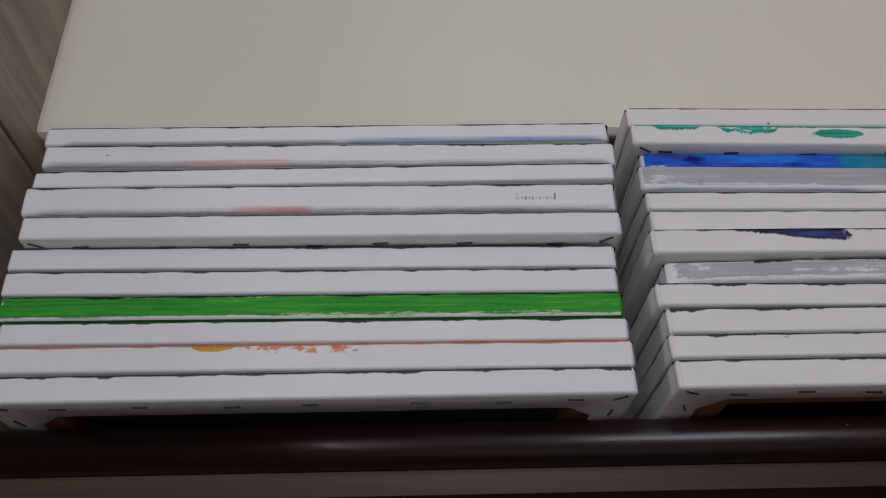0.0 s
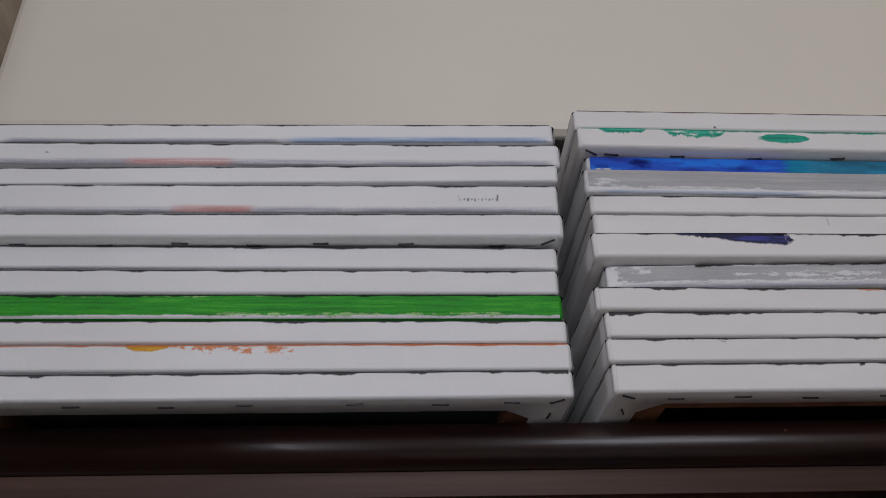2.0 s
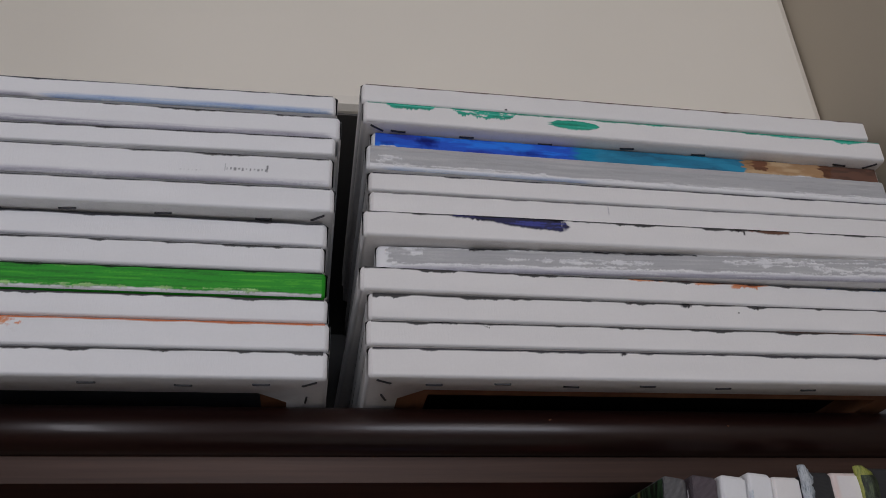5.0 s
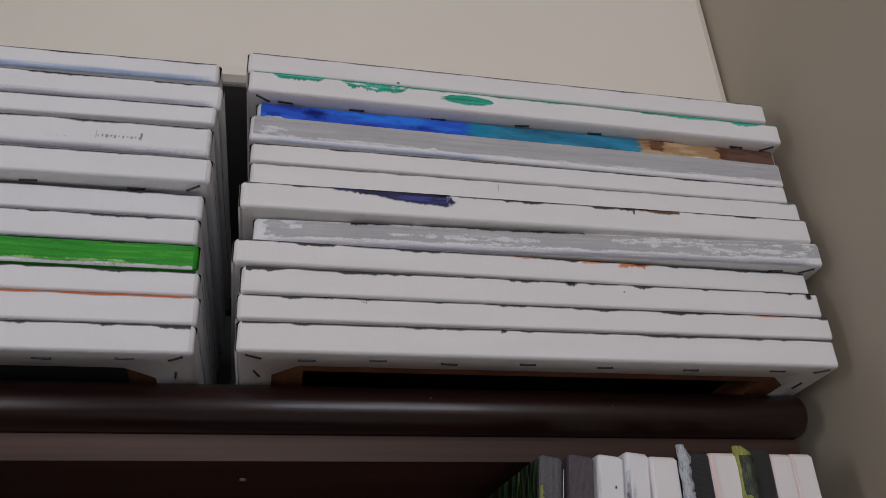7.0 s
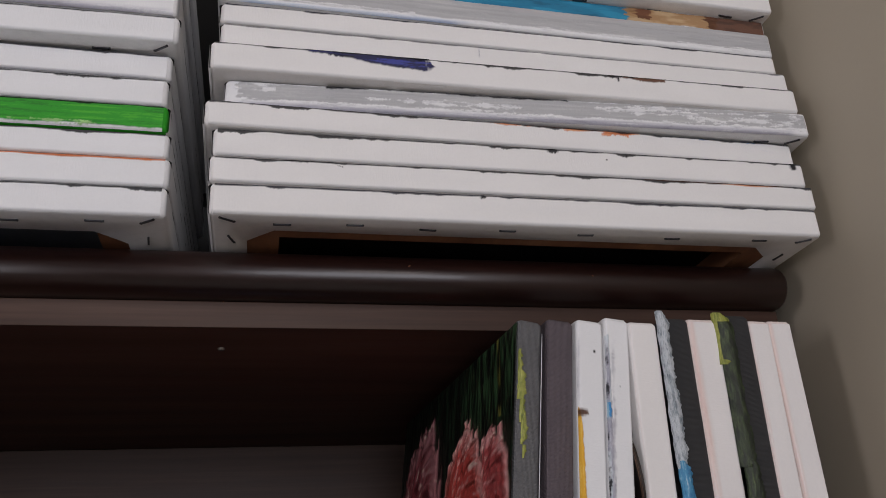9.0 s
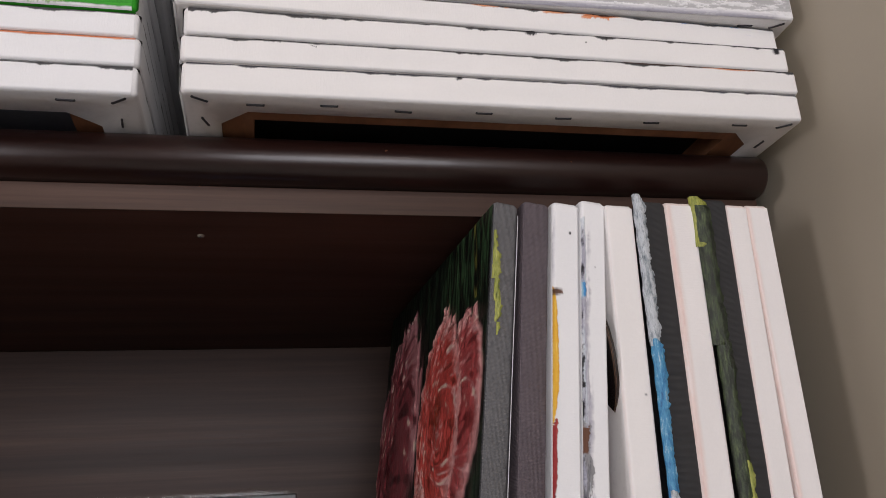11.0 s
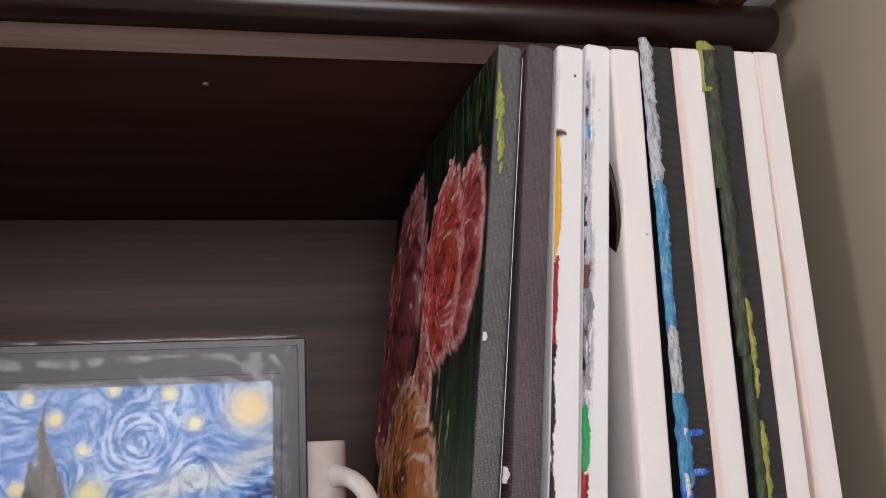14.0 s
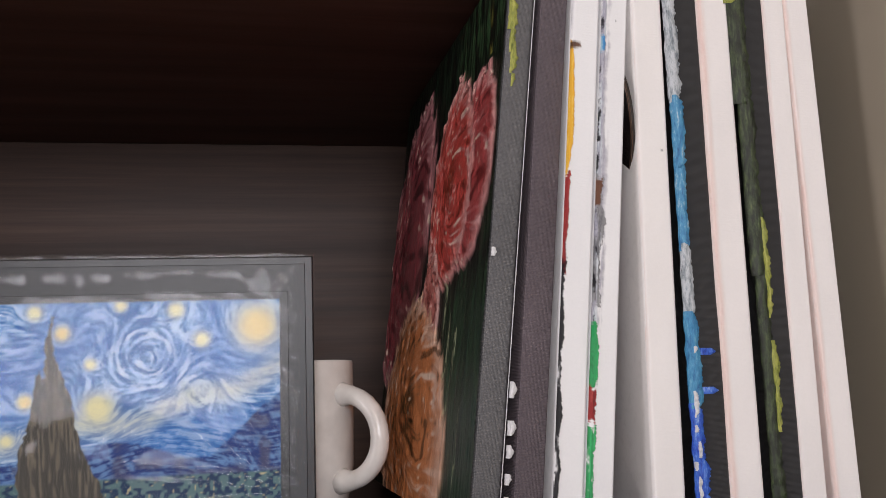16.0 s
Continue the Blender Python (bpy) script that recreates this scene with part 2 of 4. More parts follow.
# ---------------------------------------------------------------- the room and the niche
LEFT, RIGHT, FRONT, BACK = -0.322, 0.592, 0.576, 0.983
SHELF, UNDER, FLOOR2, SOFFIT, CEIL = 1.697, 1.6485, 1.300, 1.960, 2.52

# floor is out of view; its pale colour is chosen to throw light upwards
structure("floor", (-2.6, 2.4, -1.8, 1.2, -0.06, 0.0), BOUNCE_FLOOR, 0, "pale washed plank floor of the room", "floor")
structure("ceiling", (-2.6, 2.4, -1.8, 1.2, CEIL, CEIL + 0.08), ROOM, 0, "plain cream painted ceiling", "ceiling")
for n, d in (("wall_west_low", (-2.68, -2.6, -1.8, 1.2, 0, 1.10)), ("wall_west_high", (-2.68, -2.6, -1.8, 1.2, 2.14, CEIL)),
             ("wall_west_near", (-2.68, -2.6, -1.8, -0.84, 1.10, 2.14)), ("wall_west_far", (-2.68, -2.6, -0.36, 1.2, 1.10, 2.14))):
    structure(n, d, ROOM, 0, "plain cream painted wall beside a narrow window", "wall")
structure("wall_east", (2.4, 2.48, -1.8, 1.2, 0, CEIL), ROOM, 0, "plain cream painted wall", "wall")
structure("wall_north", (-2.6, 2.4, 1.04, 1.12, 0, CEIL), NICHE_SHADE, 0, "grey plaster wall at the back of the niche", "wall")
# the window wall behind the camera, with a real opening
for n, d in (("wall_south_low", (-2.6, 2.4, -1.8, -1.72, 0, 1.32)), ("wall_south_high", (-2.6, 2.4, -1.8, -1.72, 2.08, CEIL)),
             ("wall_south_west", (-2.6, -0.69, -1.8, -1.72, 1.32, 2.08)), ("wall_south_east", (0.65, 2.4, -1.8, -1.72, 1.32, 2.08))):
    structure(n, d, ROOM, 0, "plain cream painted window wall", "wall")
# side wall of the niche; its unseen run into the room is invented, to block light
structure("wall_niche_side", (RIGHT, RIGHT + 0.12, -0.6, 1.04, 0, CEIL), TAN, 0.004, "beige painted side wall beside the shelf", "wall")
# wall over the niche, with a rounded lower edge
structure("wall_over_niche", (LEFT - 0.010, RIGHT - 0.001, FRONT, 1.04, SOFFIT, CEIL), CREAM, 0.009, "cream painted wall over the shelf niche", "wall")
# thin dark sheet added below the cream wall to stand for shade
structure("niche_shade_sheet", (LEFT + 0.001, RIGHT - 0.002, FRONT + 0.012, 1.039, SOFFIT - 0.002, SOFFIT - 0.0002), NICHE_SHADE, 0, "dark grey underside of the niche", "ceiling")
# wood panelled side
wood = tagged(new("wall_wood_panelling"), "grey oak laminate panelling beside the niche", "panelling", "", "structure")
for z0, z1 in ((0.0, 1.9285), (1.9325, CEIL)):
    block("panel", (LEFT - 0.026, LEFT - 0.0055, 0.43, 1.039, z0, z1), WARDROBE, wood, 0.0015)
block("joint", (LEFT - 0.026, LEFT - 0.0095, 0.432, 1.037, 1.928, 1.933), WENGE, wood)

# ---------------------------------------------------------------- the built-in shelf
unit = thing("shelf_unit", Matrix(), "dark brown wooden shelf unit with a rounded front nosing", "shelf")
bm = bmesh.new()
prof = [(0.98, SHELF), (0.98, 1.666)]
for k in range(13):
    a = -math.pi / 2 - math.pi * k / 12
    prof.append((0.5775 + 0.0155 * math.cos(a), 1.6815 + 0.0155 * math.sin(a)))
xs = [LEFT + 0.001, 0.5725, 0.5745, 0.5755]
ins = [0.0, 0.0, 0.0008, 0.0028]
cols = []
for x, i in zip(xs, ins):
    cols.append([bm.verts.new((x, y + (i if y < 0.6 else 0), 1.6815 + (z - 1.6815) * (1 - i / 0.0155))) for y, z in prof])
for a, b in zip(cols, cols[1:]):
    for k in range(len(prof)):
        j = (k + 1) % len(prof)
        bm.faces.new((a[k], a[j], b[j], b[k]))
bm.faces.new(cols[0])
bm.faces.new(cols[-1][::-1])
bmesh.ops.recalc_face_normals(bm, faces=bm.faces)
top = part("top_board", bm, WENGE, unit, "dark brown board with a bullnose front edge")
for p in top.data.polygons:
    p.use_smooth = abs(p.normal.x) < 0.9 and p.center.y < 0.6
block("under_board", (LEFT + 0.001, 0.574, 0.5845, BACK, UNDER, 1.6658), UNDERWOOD, unit)
block("edge_strip", (LEFT + 0.001, 0.574, 0.5824, 0.5843, UNDER - 0.0003, 1.6658), LAMINATE, unit, 0.0004, "taupe laminate edge strip")
block("back_panel", (LEFT + 0.001, RIGHT - 0.001, BACK, BACK + 0.012, 1.0, UNDER - 0.0005), LAMINATE, unit, 0, "taupe laminate back panel with fine grain")
block("lower_board", (LEFT + 0.001, RIGHT - 0.001, 0.5834, BACK - 0.0005, FLOOR2 - 0.02, FLOOR2), WENGE, unit, 0.001)
block("lower_nosing", (LEFT + 0.001, 0.5755, 0.50, 0.583, FLOOR2 - 0.03, FLOOR2), WENGE, unit, 0.006)

# small nicks in the nosing and the edge strip
for x, y, z, r in ((0.2950, 0.5625, 1.6857, 0.0010), (0.4237, 0.5620, 1.6822, 0.0010), (0.1762, 0.5822, 1.6655, 0.0008)):
    bm = bmesh.new()
    bmesh.ops.create_icosphere(bm, subdivisions=2, radius=r, matrix=Matrix.LocRotScale((x, y, z), Euler((0.4, 0.2, x * 9)), (1.3, 0.35, 0.7)))
    smooth(part("nick", bm, PINE, unit, "pale chipped nick"))

# screw in the underside
hook = thing("screw", pose(0.1745, 0.628, UNDER), "small bright metal screw in the shelf underside", "screw")
bm = bmesh.new()
bmesh.ops.create_cone(bm, cap_ends=True, segments=16, radius1=0.0018, radius2=0.0026, depth=0.0012, matrix=Matrix.Translation((0, 0, -0.0008)))
part("head", bm, BRIGHT, hook)
block("slot", (-0.0015, 0.0015, -0.0003, 0.0003, -0.0017, -0.0011), SILVER, hook)
block("slot", (-0.0003, 0.0003, -0.0015, 0.0015, -0.0018, -0.0012), SILVER, hook)

# ---------------------------------------------------------------- stretched canvases


def rounded_rect(w, d, inset, r, chamfer=0.0, along=16, deep=8):
    """Points round a rectangle; every ring has the same count."""
    x0, x1, y0, y1 = inset, w - inset, inset, d - inset
    pts = []
    corners = [(x0, y0, math.pi), (x1, y0, 1.5 * math.pi), (x1, y1, 0.0), (x0, y1, 0.5 * math.pi)]
    for i, (cx, cy, a0) in enumerate(corners):
        sx, sy = (1 if cx == x0 else -1), (1 if cy == y0 else -1)
        ring = []
        for k in range(4):
            a = a0 + k / 3 * math.pi / 2
            if chamfer:
                p0 = (cx, cy + sy * chamfer) if i in (0, 2) else (cx + sx * chamfer, cy)
                p1 = (cx + sx * chamfer, cy) if i in (0, 2) else (cx, cy + sy * chamfer)
                ring.append((p0[0] + (p1[0] - p0[0]) * k / 3, p0[1] + (p1[1] - p0[1]) * k / 3))
            else:
                ring.append((cx + sx * r + r * math.cos(a), cy + sy * r + r * math.sin(a)))
        pts.append(ring)
    out = []
    for i in range(4):
        out += pts[i]
        a, b = pts[i][-1], pts[(i + 1) % 4][0]
        n = along if i in (0, 2) else deep
        out += [(a[0] + (b[0] - a[0]) * k / n, a[1] + (b[1] - a[1]) * k / n) for k in range(1, n)]
    return out


def canvas_wrap(w, d, th, seed, fold=0.0215):
    """Cloth stretched over the bars: open below, folded under by 2 cm, with slightly uneven sides."""
    bm = bmesh.new()
    rng = random.Random(seed)
    off = Vector((rng.uniform(0, 99), rng.uniform(0, 99), rng.uniform(0, 99)))
    spec = [(fold, 0.0011, 0.017), (fold, 0.0, 0.017), (0.010, 0.0, 0.010), (0.0030, 0.0, 0.0), (0.0009, 0.0006, 0.0), (0.0, 0.0026, 0.0), (0.0, th * 0.5, 0.0),
            (0.0, th - 0.0022, 0.0), (0.0007, th - 0.0006, 0.0), (0.0024, th, 0.0), (0.05, th, 0.0)]
    rings = []
    for inset, z, ch in spec:
        ring = []
        for x, y in rounded_rect(w, d, inset, 0.003, ch):
            v = Vector((x, y, z))
            n = noise.noise(v * 22 + off) * 0.0006 + noise.noise(v * 90 + off) * 0.00025
            nz = noise.noise(Vector((x, y, 0)) * 18 + off) * (0.0005 if inset < fold else 0.0016) if 0.001 < z < th - 0.003 or inset >= fold else 0.0
            mid = 0.5 * w - x, 0.5 * d - y
            ln = math.hypot(*mid) or 1.0
            if inset >= fold:
                x, y = x + mid[0] / ln * abs(nz), y + mid[1] / ln * abs(nz)
                nz = 0
            ring.append(bm.verts.new((x + (n if abs(mid[0]) > abs(mid[1]) else 0), y + n * (1 if inset < fold else 0), z + nz)))
        rings.append(ring)
    for a, b in zip(rings, rings[1:]):
        for k in range(len(a)):
            j = (k + 1) % len(a)
            bm.faces.new((a[k], a[j], b[j], b[k]))
    bm.faces.new(rings[-1])
    bmesh.ops.recalc_face_normals(bm, faces=bm.faces)
    return bm


def bars(parent, w, d, th, front=0.034):
    b, e, z0, z1 = front, 0.042, 0.0013, th - 0.003
    for quad in (((0.003, 0.003), (w - 0.003, 0.003), (w - e, b), (e, b)), ((w - 0.003, d - 0.003), (0.003, d - 0.003), (e, d - b), (w - e, d - b)),
                 ((0.003, d - 0.003), (0.003, 0.003), (e, b), (e, d - b)), ((w - 0.003, 0.003), (w - 0.003, d - 0.003), (w - e, d - b), (w - e, b))):
        bm = bmesh.new()
        lo = [bm.verts.new((x, y, z0)) for x, y in quad]
        hi = [bm.verts.new((x, y, z1)) for x, y in quad]
        bm.faces.new(lo)
        bm.faces.new(hi[::-1])
        for k in range(4):
            bm.faces.new((lo[k], hi[k], hi[(k + 1) % 4], lo[(k + 1) % 4]))
        bmesh.ops.recalc_face_normals(bm, faces=bm.faces)
        part("stretcher_bar", bm, PINE, parent)


def staple_mesh():
    bm = box(bmesh.new(), -0.0052, 0.0052, -0.0006, 0.0006, -0.0010, -0.0002)
    for s in (-1, 1):
        box(bm, s * 0.0050 - 0.0005, s * 0.0050 + 0.0005, -0.0006, 0.0006, -0.0008, 0.0012)
    me = bpy.data.meshes.new("staple")
    bm.to_mesh(me)
    bm.free()
    me.materials.append(STEEL)
    return me


STAPLE = staple_mesh()


def staple(parent, x, y, turn=0.0):
    ob = new("staple", STAPLE)
    ob.parent = parent
    ob.matrix_basis = pose(x, y, 0, 0, 0, turn)


def ribbon(parent, name, colour, x0, x1, top, bottom, seed, rag=0.0012, freq=260.0, gaps=0.0, proud=0.0005, slope=0.0, curl=False, tall=False, off=0.0):
    """Brushed paint on the front edge (y = 0 of a canvas) from top to bottom (metres over its base), with frayed borders;
    gaps (0..1): how much of its length is bare; curl: lap over the top edge; tall: runs along z of an upright one."""
    n = max(8, min(900, int((x1 - x0) / 0.00042)))
    rng = random.Random(seed)
    o = rng.uniform(0, 500)
    bm = bmesh.new()
    prev = None
    for i in range(n + 1):
        u = i / n
        x = x0 + (x1 - x0) * u
        end = min(1.0, u * (x1 - x0) / 0.004, (1 - u) * (x1 - x0) / 0.004)
        a = noise.noise(Vector((x * freq, o, 0))) + 0.7 * noise.noise(Vector((x * freq * 3.7, o, 5)))
        b = noise.noise(Vector((x * freq * 0.25, o, 9)))
        c = noise.noise(Vector((x * freq * 0.8, o, 13)))
        t = top + slope * u - (0 if curl else rag * 0.4 * (1 + c))
        h = (t - bottom - slope * u) * (0.55 + 0.45 * end) + rag * (a * 0.8 + b)
        if gaps:
            h *= max(0.0, min(1.0, 1.3 + 2.2 * b - 3.0 * gaps * (1 + 0.5 * c + 0.3 * a)))
        h = max(h, 0.00008)
        y = -proud + off
        y += 0.0007 * noise.noise(Vector((x * freq * 1.3, o, 21))) * proud / 0.003
        rows = [(t, y + proud * 0.9), (t - min(0.0004, h * 0.3), y), (t - h * 0.55, y - 0.0001 * (1 + a)), (t - h * 0.92, y), (t - h, y + proud * 0.9)]
        if curl:
            rows[0] = (t + 0.0002, 0.0016)
        col = [bm.verts.new((x, yy, zz)) for zz, yy in rows]
        if prev:
            for k in range(len(col) - 1):
                bm.faces.new((prev[k], col[k], col[k + 1], prev[k + 1]))
        prev = col
    if not bm.faces:
        bm.free()
        return None
    return smooth(part(name, bm, LIPS[colour], parent))


def canvas(m, w, d, th, seed, label, body=WHITE, back=BACK_DARK, staples=(), group="stacked canvases", detail=True):
    c = thing("stretched_canvas", m, label, "canvas", group)
    smooth_wrap = part("canvas_wrap", canvas_wrap(w, d, th, seed, 0.025 if back is BACK_BLUE else 0.0215), body, c)
    for p in smooth_wrap.data.polygons:
        p.use_smooth = True
    bars(c, w, d, th, 0.0255 if back is BACK_BLUE else 0.034)
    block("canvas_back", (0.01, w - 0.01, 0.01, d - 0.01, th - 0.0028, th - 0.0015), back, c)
    for x in staples:
        staple(c, x, 0.0105 + 0.0015 * math.sin(seed + x * 70), 4 * math.sin(seed * 3 + x * 90))
    if staples:
        for s in (0, 1):
            staple(c, w * s + (0.0105 if not s else -0.0105), 0.0075, -38 if s else 32)
            staple(c, w * s + (0.0125 if not s else -0.0125), 0.036, 95 if s else 70)
    return c


def stack(rows, names):
    made = {}
    for n, (x0, x1, y, zl, zr, tl, tr), (label, body, back, st) in zip(names, rows, names.values()):
        w = x1 - x0
        th = 0.5 * (tl - zl + tr - zr)
        made[n] = canvas(pose(x0, y, zl, 0, -math.degrees(math.atan2(zr - zl, w)), TURNS.get(n, 0.0)), w, 0.30, th - 0.0002, hash_of(n), label, body, back, [s - x0 for s in st])
        made[n]["th"], made[n]["w"] = th, w
    return made


def hash_of(s):
    return sum(ord(ch) * (i + 3) for i, ch in enumerate(s))


WHITE_L = "white stretched canvas lying in a stack"
# x left, x right, front, base left, base right, top left, top right; from the top of each pile down
PILE_A = [
    (-0.2769, 0.1436, 0.5030, 1.8892, 1.8907, 1.9044, 1.9100),
    (-0.2758, 0.1466, 0.5045, 1.8707, 1.8687, 1.8892, 1.8907),
    (-0.2798, 0.1441, 0.5060, 1.8531, 1.8552, 1.8707, 1.8687),
    (-0.2826, 0.1423, 0.5060, 1.8305, 1.8293, 1.8531, 1.8552),
    (-0.2801, 0.1437, 0.5070, 1.8107, 1.8098, 1.8305, 1.8293),
    (-0.2884, 0.1398, 0.5190, 1.7931, 1.7903, 1.8107, 1.8098),
    (-0.2894, 0.1387, 0.5200, 1.7738, 1.7709, 1.7931, 1.7903),
    (-0.2881, 0.1402, 0.5205, 1.7549, 1.7526, 1.7738, 1.7709),
    (-0.2845, 0.1420, 0.5225, 1.7377, 1.7351, 1.7549, 1.7526),
    (-0.2880, 0.1433, 0.5230, 1.7174, 1.7159, 1.7377, 1.7351),
    (-0.2860, 0.1427, 0.5240, 1.6972, 1.6972, 1.7174, 1.7159),
]
PILE_B = [
    (0.1620, 0.5703, 0.5095, 1.9086, 1.9027, 1.9277, 1.9201),
    (0.1634, 0.5783, 0.5095, 1.8916, 1.8826, 1.9086, 1.9027),
    (0.1701, 0.5764, 0.5215, 1.8763, 1.8687, 1.8916, 1.8826),
    (0.1661, 0.5753, 0.5175, 1.8550, 1.8466, 1.8763, 1.8687),
    (0.1678, 0.5758, 0.5175, 1.8365, 1.8323, 1.8550, 1.8466),
    (0.1687, 0.5811, 0.5175, 1.8149, 1.8112, 1.8365, 1.8323),
    (0.1638, 0.5774, 0.5080, 1.7940, 1.7914, 1.8149, 1.8112),
    (0.1736, 0.5819, 0.5195, 1.7740, 1.7727, 1.7940, 1.7914),
    (0.1623, 0.5735, 0.5130, 1.7557, 1.7550, 1.7740, 1.7727),
    (0.1679, 0.5753, 0.5170, 1.7366, 1.7352, 1.7557, 1.7550),
    (0.1670, 0.5781, 0.5170, 1.7185, 1.7175, 1.7366, 1.7352),
    (0.1680, 0.5771, 0.5170, 1.6972, 1.6972, 1.7185, 1.7175),
]
ST5 = (-0.2392, -0.1792, -0.1266, -0.075, -0.0279, 0.0321, 0.0973)
ST11 = (-0.239, -0.1854, -0.1248, -0.0736, -0.0017, 0.055, 0.1024)
ST2 = (0.1897, 0.2412, 0.302, 0.366, 0.4242, 0.4843, 0.5424)
ST12 = (0.211, 0.2553, 0.3018, 0.3536, 0.4075, 0.4698, 0.5338)
ST8 = (0.21, 0.27, 0.33, 0.395, 0.45, 0.497, 0.548)
TURNS = {"b8": -1.5, "b9": 1.2, "a1": 0.15, "a3": -0.2, "a6": 0.15, "b5": 0.2, "b11": -0.15}
A = stack(PILE_A, {
    "a1": (WHITE_L + ", blue tint under its edge", WHITE, BACK_DARK, ()),
    "a2": (WHITE_L + ", reddish tint under its edge", WHITE, BACK_DARK, ()),
    "a3": ("thin " + WHITE_L, WHITE, BACK_DARK, ()),
    "a4": ("thick white stretched canvas in a stack, faint stamp on its edge", WHITE, BACK_DARK, ()),
    "a5": ("white stretched canvas in a stack, staples showing below", WHITE, BACK_DARK, ST5),
    "a6": (WHITE_L, WHITE, BACK_DARK, ()),
    "a7": (WHITE_L, WHITE, BACK_DARK, ()),
    "a8": ("stretched canvas with a bright green painted edge in a stack", GREEN, BACK_DARK, ()),
    "a9": ("white stretched canvas in a stack with an orange line", WHITE, BACK_DARK, ()),
    "a10": ("white stretched canvas with yellow and orange paint smears", WHITE, BACK_DARK, (-0.2, -0.13, 0.0, 0.07)),
    "a11": ("bottom white stretched canvas overhanging the shelf, stapled back showing", WHITE, BACK_BLUE, ST11),
})
B = stack(PILE_B, {
    "b1": (WHITE_L + ", on top of the pile", WARM, BACK_DARK, ()),
    "b2": ("white stretched canvas with teal green brush marks", WARM, BACK_DARK, ST2),
    "b3": ("stretched canvas with blue, teal and brown painted edge", WHITE, BACK_DARK, ()),
    "b4": ("stretched canvas with a light grey painted edge", WHITE, BACK_DARK, ()),
    "b5": (WHITE_L, WARM, BACK_DARK, ()),
    "b6": (WHITE_L + ", thin blue line above", WARM, BACK_DARK, ()),
    "b7": ("white stretched canvas with dark blue paint along its edge", WARM, BACK_DARK, ()),
    "b8": ("stretched canvas with grey edge and dry white smears", WHITE, BACK_DARK, ST8),
    "b9": ("white stretched canvas with ragged black and orange paint line", WARM, BACK_DARK, ()),
    "b10": ("white stretched canvas with ragged black paint line", WARM, BACK_DARK, ()),
    "b11": ("white stretched canvas with dark paint specks on its edge", WARM, BACK_DARK, ()),
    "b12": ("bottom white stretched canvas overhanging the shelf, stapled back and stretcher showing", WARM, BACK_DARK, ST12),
})

def grid_picture(name, w, h, nu, nv, colour_of, material, parent, m, relief=None):
    """A sheet in its own x-z plane with a colour for each point."""
    us, vs = np.linspace(0, 1, nu), np.linspace(0, 1, nv)
    uu, vv = np.meshgrid(us, vs)
    rgb = colour_of(uu, vv)
    y = relief(uu, vv) if relief else np.zeros_like(uu)
    co = np.stack([uu * w, y, vv * h], -1).reshape(-1, 3)
    idx = np.arange(nu * nv).reshape(nv, nu)
    quads = np.stack([idx[:-1, :-1], idx[:-1, 1:], idx[1:, 1:], idx[1:, :-1]], -1).reshape(-1, 4)
    me = bpy.data.meshes.new(name)
    me.from_pydata(co.tolist(), [], quads.tolist())
    a = me.attributes.new("Col", "FLOAT_COLOR", "POINT")
    rgba = np.concatenate([np.clip(rgb, 0, 1).reshape(-1, 3), np.ones((nu * nv, 1))], 1)
    a.data.foreach_set("color", rgba.astype(np.float32).ravel())
    me.materials.append(material)
    ob = new(name, me)
    ob.parent = parent
    ob.matrix_basis = m
    return smooth(ob)


def value_noise(x, y, seed=0):
    r = np.random.RandomState(seed)
    g = r.rand(64, 64)
    xi, yi = np.floor(x).astype(int), np.floor(y).astype(int)
    fx, fy = x - xi, y - yi
    fx, fy = fx * fx * (3 - 2 * fx), fy * fy * (3 - 2 * fy)
    s = lambda i, j: g[(xi + i) % 64, (yi + j) % 64]
    return (s(0, 0) * (1 - fx) + s(1, 0) * fx) * (1 - fy) + (s(0, 1) * (1 - fx) + s(1, 1) * fx) * fy


def blend(a, b, k):
    return a * (1 - k[..., None]) + np.asarray(b) * k[..., None]


def soft(x, lo, hi):
    k = np.clip((x - lo) / (hi - lo), 0, 1)
    return k * k * (3 - 2 * k)


def edge_sheet(c, length, th, white, marks, seam, seed, place=None, fine=0.00045, rows=42):
    """The visible edge of a stretched canvas: primer with brushed, dry and run paint on it, slightly raised where it is
    thick; shade at its foot and along the gap is painted in.
    """
    wave_state = {}

    def work(u, v):
        x = u * length
        k = seed * 7.31 % 50
        grime = value_noise(x * 24 + k, v * 2.0, 31)
        col = np.zeros(u.shape + (3,)) + white
        col = col * (0.955 + 0.045 * grime + 0.02 * (value_noise(x * 900, v * 22, 32) - 0.5))[..., None]
        # shading painted into the primer: greyer along the bottom
        low_shade = soft(0.14 - v + 0.05 * (value_noise(x * 60 + k, v * 0, 33) - 0.5), 0.0, 0.2)
        col = blend(col, (0.62, 0.62, 0.65), low_shade * 0.35)
        high = np.zeros_like(u)
        for colour, xa, xb, top, bottom, sd, rag, freq, gaps, proud in marks:
            dark, mid, light = TONES[colour]
            o = (sd * 13) % 60
            long_n = value_noise(x * freq * 0.25 + o, v * 0 + 3, 34) - 0.5
            hair = value_noise(x * freq * 1.6 + o, v * 1.5, 35) - 0.5
            hair2 = value_noise(x * freq * 5 + o, v * 4, 36) - 0.5
            side = value_noise(v * 9 + o, x * 90, 37) - 0.5
            wob = rag * (1.5 * long_n + 0.8 * hair + 0.4 * hair2)
            tint = "tint" in colour or colour == "peach"
            s1, s2 = (0.22, 0.008) if tint else (0.045, 0.0012)
